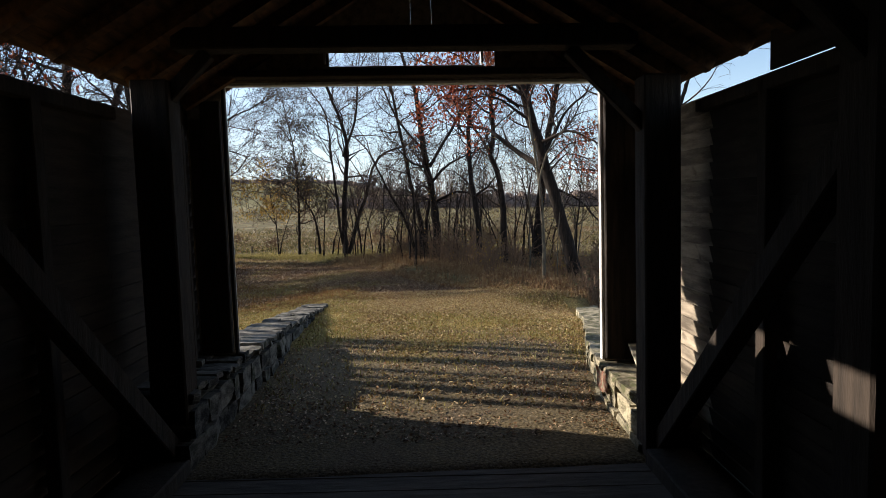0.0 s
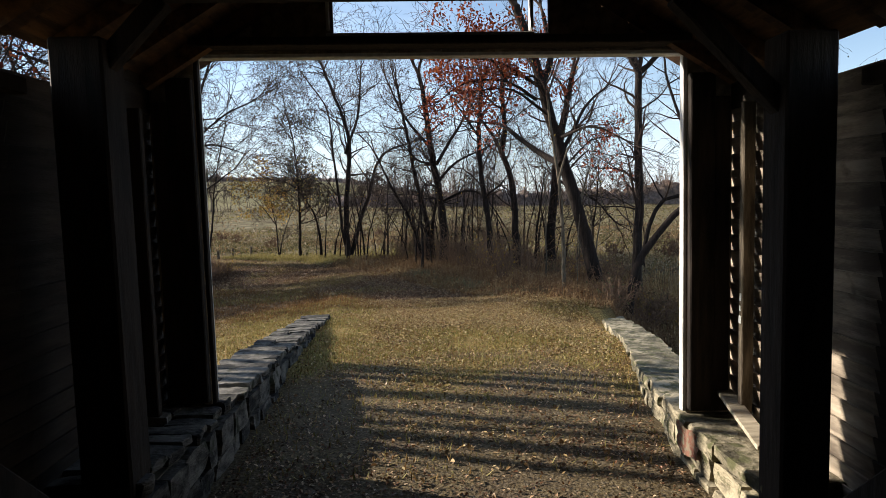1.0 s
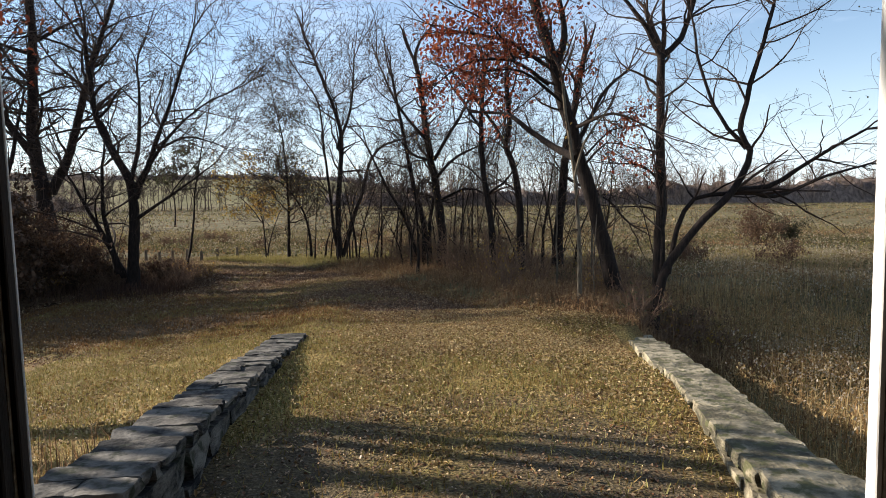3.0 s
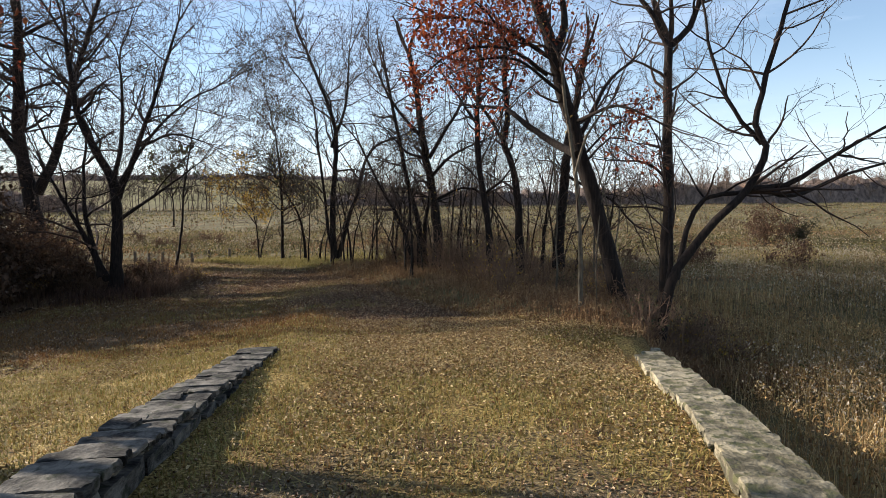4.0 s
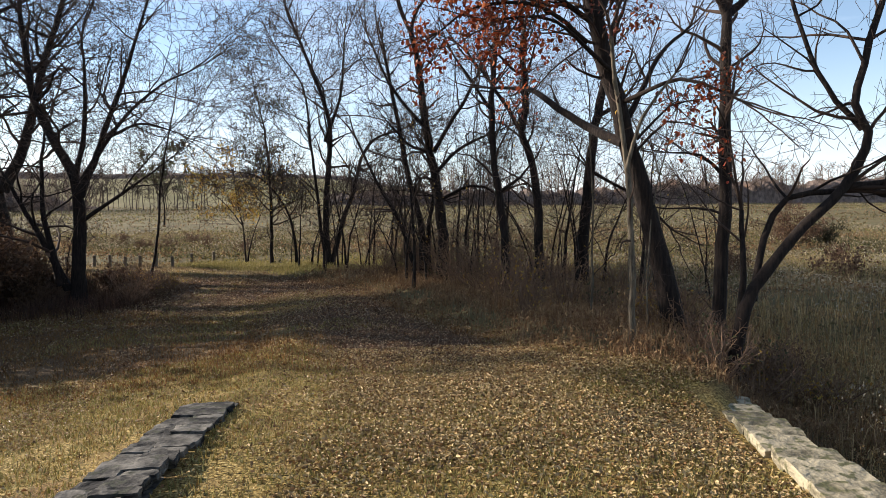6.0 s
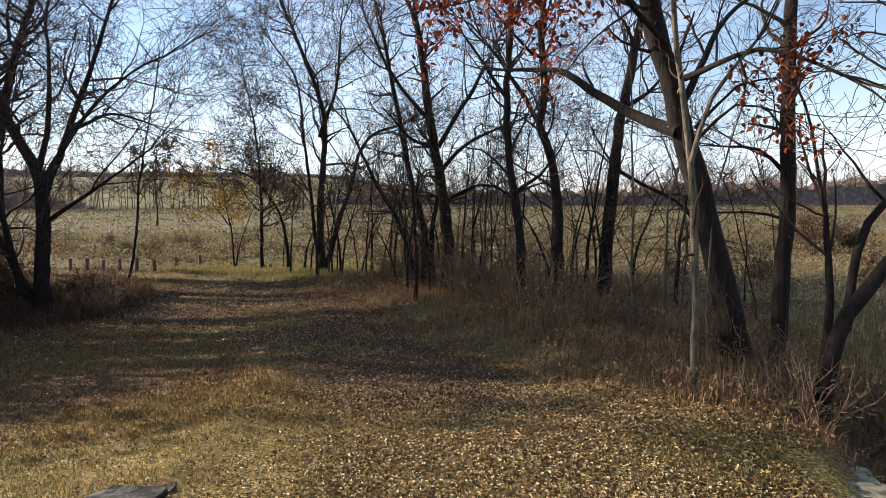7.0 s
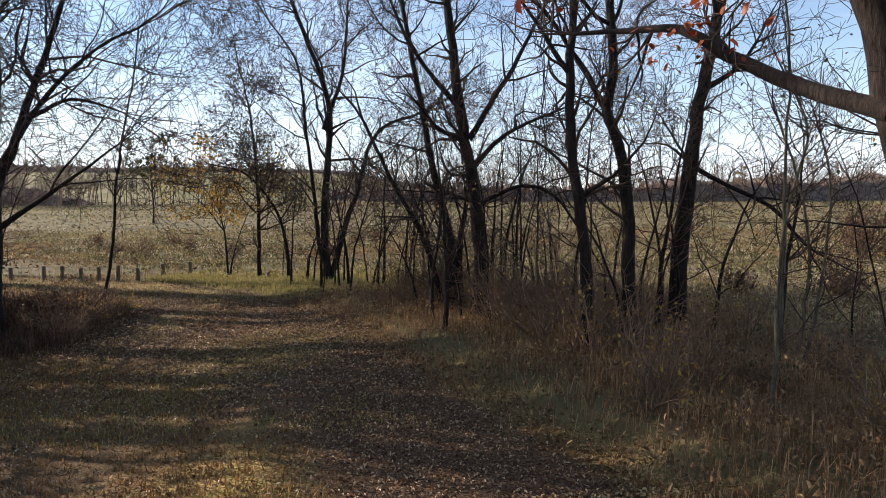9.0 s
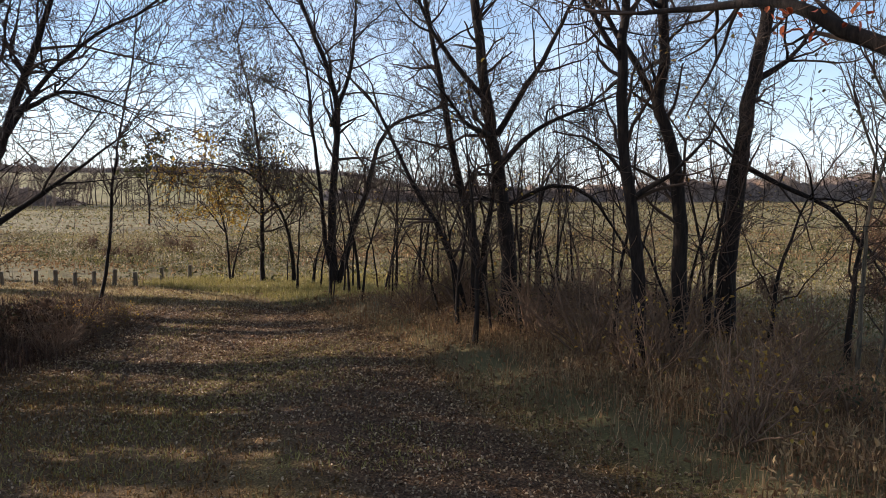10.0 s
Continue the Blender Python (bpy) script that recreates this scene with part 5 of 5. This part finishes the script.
def off_walls(x, y_):
    """0 on the stone walls."""
    lx = np.interp(y_, [6, 9.4, 13, 18.9], [-2.05, -2.05, -2.2, -2.42])
    rx = np.interp(y_, [6.2, 7.8, 10.2, 12.4, 14.7, 18.8], [1.98, 2.1, 2.66, 3.3, 3.9, 4.7])
    onl = (x < lx + 0.05) & (x > lx - 0.7) & (y_ < 19)
    onr = (x > rx - 0.05) & (x < rx + 0.75) & (y_ < 19.6)
    return 1.0 * ~(onl | onr) * (y_ > 6.4)


def stuff(name, made, mat, label, category):
    v, q = made
    return tagged(sheet(name, v, q, mat, None, label), category=category, kind="stuff")


rng = np.random.RandomState(71)


def lawn_mask(x, y_):
    return (1 - track_mask(x, y_)) * (1 - 0.85 * worn(x, y_)) * off_walls(x, y_) * (x < verge_x(y_) + 0.3) * np.clip(0.75 + 0.7 * ripple(x, y_, 1.7, 12) + 0.4 * ripple(x, y_, 5.0, 13), 0.12, 1)


def litter_mask(x, y_):
    return np.clip(0.22 + 0.7 * track_mask(x, y_) - 0.3 * worn(x, y_) + 0.35 * smooth01((y_ - 13) / 7) * smooth01((x + 1.5) / 2) + 0.6 * ripple(x, y_, 1.1, 14) + 0.35 * ripple(x, y_, 3.3, 15) - 0.17 * (x < -1.2), 0.03, 1) * off_walls(x, y_) * (x < verge_x(y_) + 0.8)


at = scatter(200000, -8.5, 5.6, 7.6, 24, rng, lambda x, y_: lawn_mask(x, y_) * (1 - brown_shade(x, y_)))
stuff("lawn_grass", blades(at, 0.06, 0.014, rng, 0.9, True), LAWN, "short dry yellow-green lawn grass", "grass")
at = scatter(130000, -15, 2.5, 21.5, 44, rng, lambda x, y_: lawn_mask(x, y_) * (1 - 0.35 * brown_shade(x, y_)))
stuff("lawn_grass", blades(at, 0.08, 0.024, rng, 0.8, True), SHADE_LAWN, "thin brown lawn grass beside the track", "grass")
at = scatter(110000, -8, 6, 7.5, 23.5, rng, litter_mask)
at[:, 2] += 0.03
stuff("fallen_leaves", leaves(at, 0.048, rng, 0.5, 0.3, 0.5), LITTER, "pale and brown fallen leaves in the grass", "leaves")
at = scatter(48000, -1.8, 5.2, 13.5, 20.8, rng, lambda x, y_: np.clip(0.5 + 0.7 * ripple(x, y_, 1.2, 20), 0.1, 1) * off_walls(x, y_) * (x < verge_x(y_) + 0.5) * smooth01((y_ - 13.5) / 4) * smooth01((x + 1.8) / 2))
at[:, 2] += 0.035
stuff("fallen_leaves", leaves(at, 0.05, rng, 0.45, 0.3, 0.5), LITTER, "thick scatter of pale and brown leaves", "leaves")
at = scatter(22000, -2.4, 3.6, 6.6, 14, rng, lambda x, y_: (0.15 + 0.85 * worn(x, y_)) * off_walls(x, y_) * np.clip(0.6 + 0.8 * ripple(x, y_, 1.7, 19), 0.1, 1))
at[:, 2] += 0.012
stuff("fallen_leaves", leaves(at, 0.034, rng, 0.7, 0.25, 0.6), DARKENED_LEAF, "trodden leaf scraps on the bare earth", "leaves")
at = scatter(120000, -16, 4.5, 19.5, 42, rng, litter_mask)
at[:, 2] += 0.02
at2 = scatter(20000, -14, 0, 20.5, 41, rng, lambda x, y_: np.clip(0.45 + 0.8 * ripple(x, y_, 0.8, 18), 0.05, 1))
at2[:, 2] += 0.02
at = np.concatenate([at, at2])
stuff("fallen_leaves", leaves(at, 0.05 + 0.016 * smooth01((at[:, 1] - 25) / 8), rng, 0.45, 0.35, 0.5), DARKENED_LEAF, "brown and tan fallen leaves along the shaded track", "leaves")

at = scatter(90000, -14, 0.5, 26, 45, rng, lambda x, y_: np.clip(np.exp(-((x + 4.2) / 2.4) ** 2 - ((y_ - 33.4) / 1.8) ** 2) + 0.8 * np.exp(-((x + 5.6) / 1.9) ** 2 - ((y_ - 29.8) / 1.3) ** 2) + 0.45 * smooth01((ripple(x, y_, 0.7, 28) + 0.25 * ripple(x, y_, 2.9, 29) + 0.12) / 0.4) * smooth01((verge_x(y_) - 0.6 - x) / 2.0), 0, 1))
stuff("lawn_grass", blades(at, 0.07, 0.02, rng, 0.8, True), YELLOW_GRASS, "thin yellow-green grass along the middle of the track", "grass")


def verge_mask(x, y_):
    d = x - verge_x(y_)
    return smooth01((d + 0.3) / 0.9) * (y_ > 19.2) * off_walls(x, y_) * np.clip(0.7 + 0.6 * ripple(x, y_, 1.3, 21), 0.15, 1)


at = scatter(95000, -5.5, 10, 19.2, 41, rng, lambda x, y_: verge_mask(x, y_) * np.clip(1.2 - (y_ - 19.5) / 36, 0.3, 1))
stuff("tall_grass", blades(at, 0.22 + 0.2 * smooth01((at[:, 0] - verge_x(at[:, 1])) / 2.0) + 0.16 * ripple(at[:, 0], at[:, 1], 1.9, 23), 0.011, rng, 0.8), TALL_GRASS, "tall dry brown grass along the verge", "grass")
at = scatter(45000, -5.5, 10.5, 19.5, 41, rng, verge_mask)
p_ = at.copy()
p_[:, 2] += rng.uniform(0.02, 0.55, len(at)) * np.clip(0.5 + ripple(at[:, 0], at[:, 1], 1.5, 27), 0.2, 1.2)
stuff("undergrowth", leaves(p_, 0.09, rng, 0.0, 0.3, 0.3), TALL_GRASS, "tangled brown undergrowth in the verge", "weeds")
at = scatter(48000, -19, 3.5, 41.4, 52, rng, lambda x, y_: smooth01((x - verge_x(y_)) / 1.0) * (1 - smooth01((y_ - 49.0) / 2.9)))
stuff("tall_grass", blades(at, 0.24 + 0.16 * ripple(at[:, 0], at[:, 1], 1.1, 25), 0.016, rng, 0.7), YELLOW_GRASS, "sunlit yellow-green grass below the trees", "grass")

at = scatter(60000, -34, -6, 41.5, 51, rng, lambda x, y_: smooth01((verge_x(y_) + 0.6 - x) / 1.0) * np.clip(0.6 + 0.6 * ripple(x, y_, 0.8, 36), 0.15, 1))
stuff("lawn_grass", blades(at, 0.14, 0.024, rng, 0.7, True), GOLD_MEADOW, "rough dry grass along the fence posts", "grass")
at = scatter(14000, -34, -6, 41.5, 50, rng, lambda x, y_: np.clip(0.4 + 0.8 * ripple(x, y_, 1.0, 37), 0.05, 1))
at[:, 2] += 0.04
stuff("fallen_leaves", leaves(at, 0.09, rng, 0.6, 0.25, 0.6), DARKENED_LEAF, "fallen leaves in the grass by the posts", "leaves")


def right_of_wall(x, y_):
    rx = np.interp(y_, [6.2, 7.8, 10.2, 12.4, 14.7, 18.8, 21.5], [1.98, 2.1, 2.66, 3.3, 3.9, 5.05, 5.9])
    return smooth01((x - rx - 1.7) / 0.6)


at = scatter(65000, 4, 21, 6, 30, rng, lambda x, y_: right_of_wall(x, y_) * np.clip(0.6 + 0.6 * ripple(x, y_, 0.9, 31), 0.1, 1) * np.clip(1.3 - x / 26, 0.3, 1))
stuff("weeds", blades(at, 0.66 + 0.25 * ripple(at[:, 0], at[:, 1], 1.0, 34), 0.012, rng, 0.6), DITCH_WEED, "tall brown weeds in the hollow beside the wall", "weeds")
p_ = scatter(42000, 4, 16, 7, 24, rng, right_of_wall)
p_[:, 2] += rng.uniform(0.1, 0.95, len(p_)) * np.clip(0.7 + 0.8 * ripple(p_[:, 0], p_[:, 1], 1.1, 33), 0.2, 1.2)
stuff("weeds", leaves(p_, 0.055, rng, 0.0, 0.3, 0.35), DITCH_WEED, "curled brown leaves on the hollow's weeds", "weeds")
at2 = scatter(10000, 4, 14, 8, 21, rng, lambda x, y_: right_of_wall(x, y_) * np.clip(0.4 + 1.2 * ripple(x, y_, 1.0, 34), 0.02, 1))
at2[:, 2] += rng.uniform(0.5, 1.0, len(at2))
stuff("seed_heads", leaves(at2, 0.05, rng, 0, 0.3, 0.5), SEED_HEAD, "pale fluffy seed heads on the weeds", "weeds")
at = scatter(14000, -9, -2.9, 7, 15, rng, lambda x, y_: off_walls(x, y_) * smooth01((-2.7 - x) / 0.3) * smooth01((12.5 - y_) / 4))
stuff("weeds", blades(at, 0.45, 0.011, rng, 0.35), TALL_GRASS, "dry weeds at the back of the stone wall", "weeds")
at = scatter(42000, -22.5, -7, 29, 45, rng, lambda x, y_: smooth01((-8.6 - 0.25 * (y_ - 30.1) - x) / 1.2) * (1 - smooth01((y_ - 42.4) / 2)) * smooth01((y_ - 32.5) / 2.5) * np.clip(0.6 + ripple(x, y_, 1.2, 24), 0.1, 1))
stuff("tall_grass", blades(at, 0.58, 0.016, rng, 0.6), SHADED_WEED, "dark brown weeds under the old trees", "grass")
# meadow, coarser with distance
def weeds(at, size, height, rng, patch, seed):
    """Loose bushy weeds: blades on their side as well as stalks, taller in patches."""
    tall = height * np.clip(0.55 + 0.7 * ripple(at[:, 0], at[:, 1], patch, seed), 0.12, 1.3)
    p = at.copy()
    p[:, 2] += tall * rng.uniform(0.05, 1.0, len(at)) ** 0.7
    return leaves(p, size, rng, 0.0, 0.3, 0.35)


def patchy(seed, scale, centre, width):
    """Drifts of one kind of growth, each kind with its own."""
    return lambda x, y_: np.clip(1.0 - np.abs(ripple(x, y_, scale, seed) + 0.35 * ripple(x, y_, scale * 3.7, seed + 1) - centre) / width, 0.0, 1)


NEAR, FAR = [48, 53, 58, 66, 74, 92], [86, 110, 150, 200, 240]
MIX = ((MEADOW, -0.1, 0.5, 1.0, (0.1, 0.3, 0.6, 0.8, 1.0, 1.0), (1, 0.8, 0.8, 1, 1), "grey-brown meadow weeds"),
       (YELLOW_GRASS, 0.3, 0.5, 0.55, (1.0, 1.0, 0.6, 0.3, 0.4, 0.5), (0.5, 0.7, 0.8, 0.6, 0.5), "greener drift of meadow growth"),
       (TALL_GRASS, -0.4, 0.42, 0.9, (0.2, 0.6, 1.3, 1.3, 0.9, 0.6), (0.6, 0.6, 0.7, 0.8, 0.8), "dark brown drift of dead weeds"),
       (SEED_HEAD, 0.12, 0.16, 1.1, (0.1, 0.4, 0.7, 1.0, 1.2, 1.0), (1, 1, 1, 0.8, 0.8), "pale straw-coloured weeds gone to seed"),
       (GOLD_MEADOW, 0.6, 0.4, 0.9, (0.5, 0.5, 0.6, 0.6, 0.8, 1.0), (1, 1, 1, 1, 1), "golden drift of dry grass"),
       (GREEN_WEED, 0.02, 0.45, 0.9, (0.5, 0.9, 1.2, 1.2, 0.6, 0.4), (0.4, 0.6, 0.9, 0.8, 0.5), "olive green drift of weeds"))
for k, (mat_, centre, width, tall, near_share, far_share, label) in enumerate(MIX):
    at = scatter(56000, -45, 55, 48.8, 92, rng, lambda x, y_: patchy(91, 0.17, centre, width)(x, y_) * np.interp(y_ + 2.5 * ripple(x, y_, 0.25, 97), NEAR, near_share))
    stuff("meadow_weeds", weeds(at, 0.17, 1.05 * tall, rng, 0.4, 44 + k), mat_, label, "weeds")
    at = scatter(40000, 7.2, 55, 18, 50, rng, lambda x, y_: patchy(93, 0.22, centre, 0.75 * width)(x, y_) * smooth01((x - 7.2) / 2.6))
    stuff("meadow_weeds", weeds(at, 0.1, 0.85 * tall, rng, 0.6, 54 + k), mat_, label + " beyond the ditch", "weeds")
    at = scatter(22000, -130, 190, 86, 240, rng, lambda x, y_: patchy(95, 0.05, centre, width)(x, y_) * np.interp(y_, FAR, far_share))
    stuff("meadow_weeds", weeds(at, 0.36, 0.9 * tall, rng, 0.15, 64 + k), mat_, label + " far off", "weeds")
at = scatter(30000, 9, 48, 27, 50, rng, lambda x, y_: np.clip(0.35 + 1.1 * ripple(x, y_, 0.3, 99), 0.02, 1) * smooth01((x - 9) / 4))
stuff("meadow_weeds", weeds(at, 0.1, 1.0, rng, 0.5, 98), SEED_HEAD, "pale weeds gone to seed beyond the ditch", "weeds")
at = scatter(24000, 7.2, 45, 18, 45, rng, lambda x, y_: np.clip(0.4 + 0.9 * ripple(x, y_, 0.35, 47), 0.03, 1))
stuff("meadow_weeds", blades(at, 0.75, 0.014, rng, 0.5), GOLD_MEADOW, "dry golden meadow grass beyond the ditch", "weeds")
at = scatter(14000, -45, 55, 48.8, 82, rng, lambda x, y_: np.clip(0.3 + 0.9 * ripple(x, y_, 0.3, 45), 0.02, 1))
stuff("meadow_weeds", blades(at, 0.95, 0.025, rng, 0.4), MEADOW, "dry stalks standing in the meadow", "weeds")

# ---- loose things on the abutments ----
bm = box((-0.62, -0.07, 0), (0.62, 0.07, 0.035), pose(2.36, 7.15, 0.63, 0, -3.0, 76), 0.005)
tagged(part("plank", bm, PALE_WOOD, None, "pale sawn plank lying slantwise on the abutment"), category="plank")
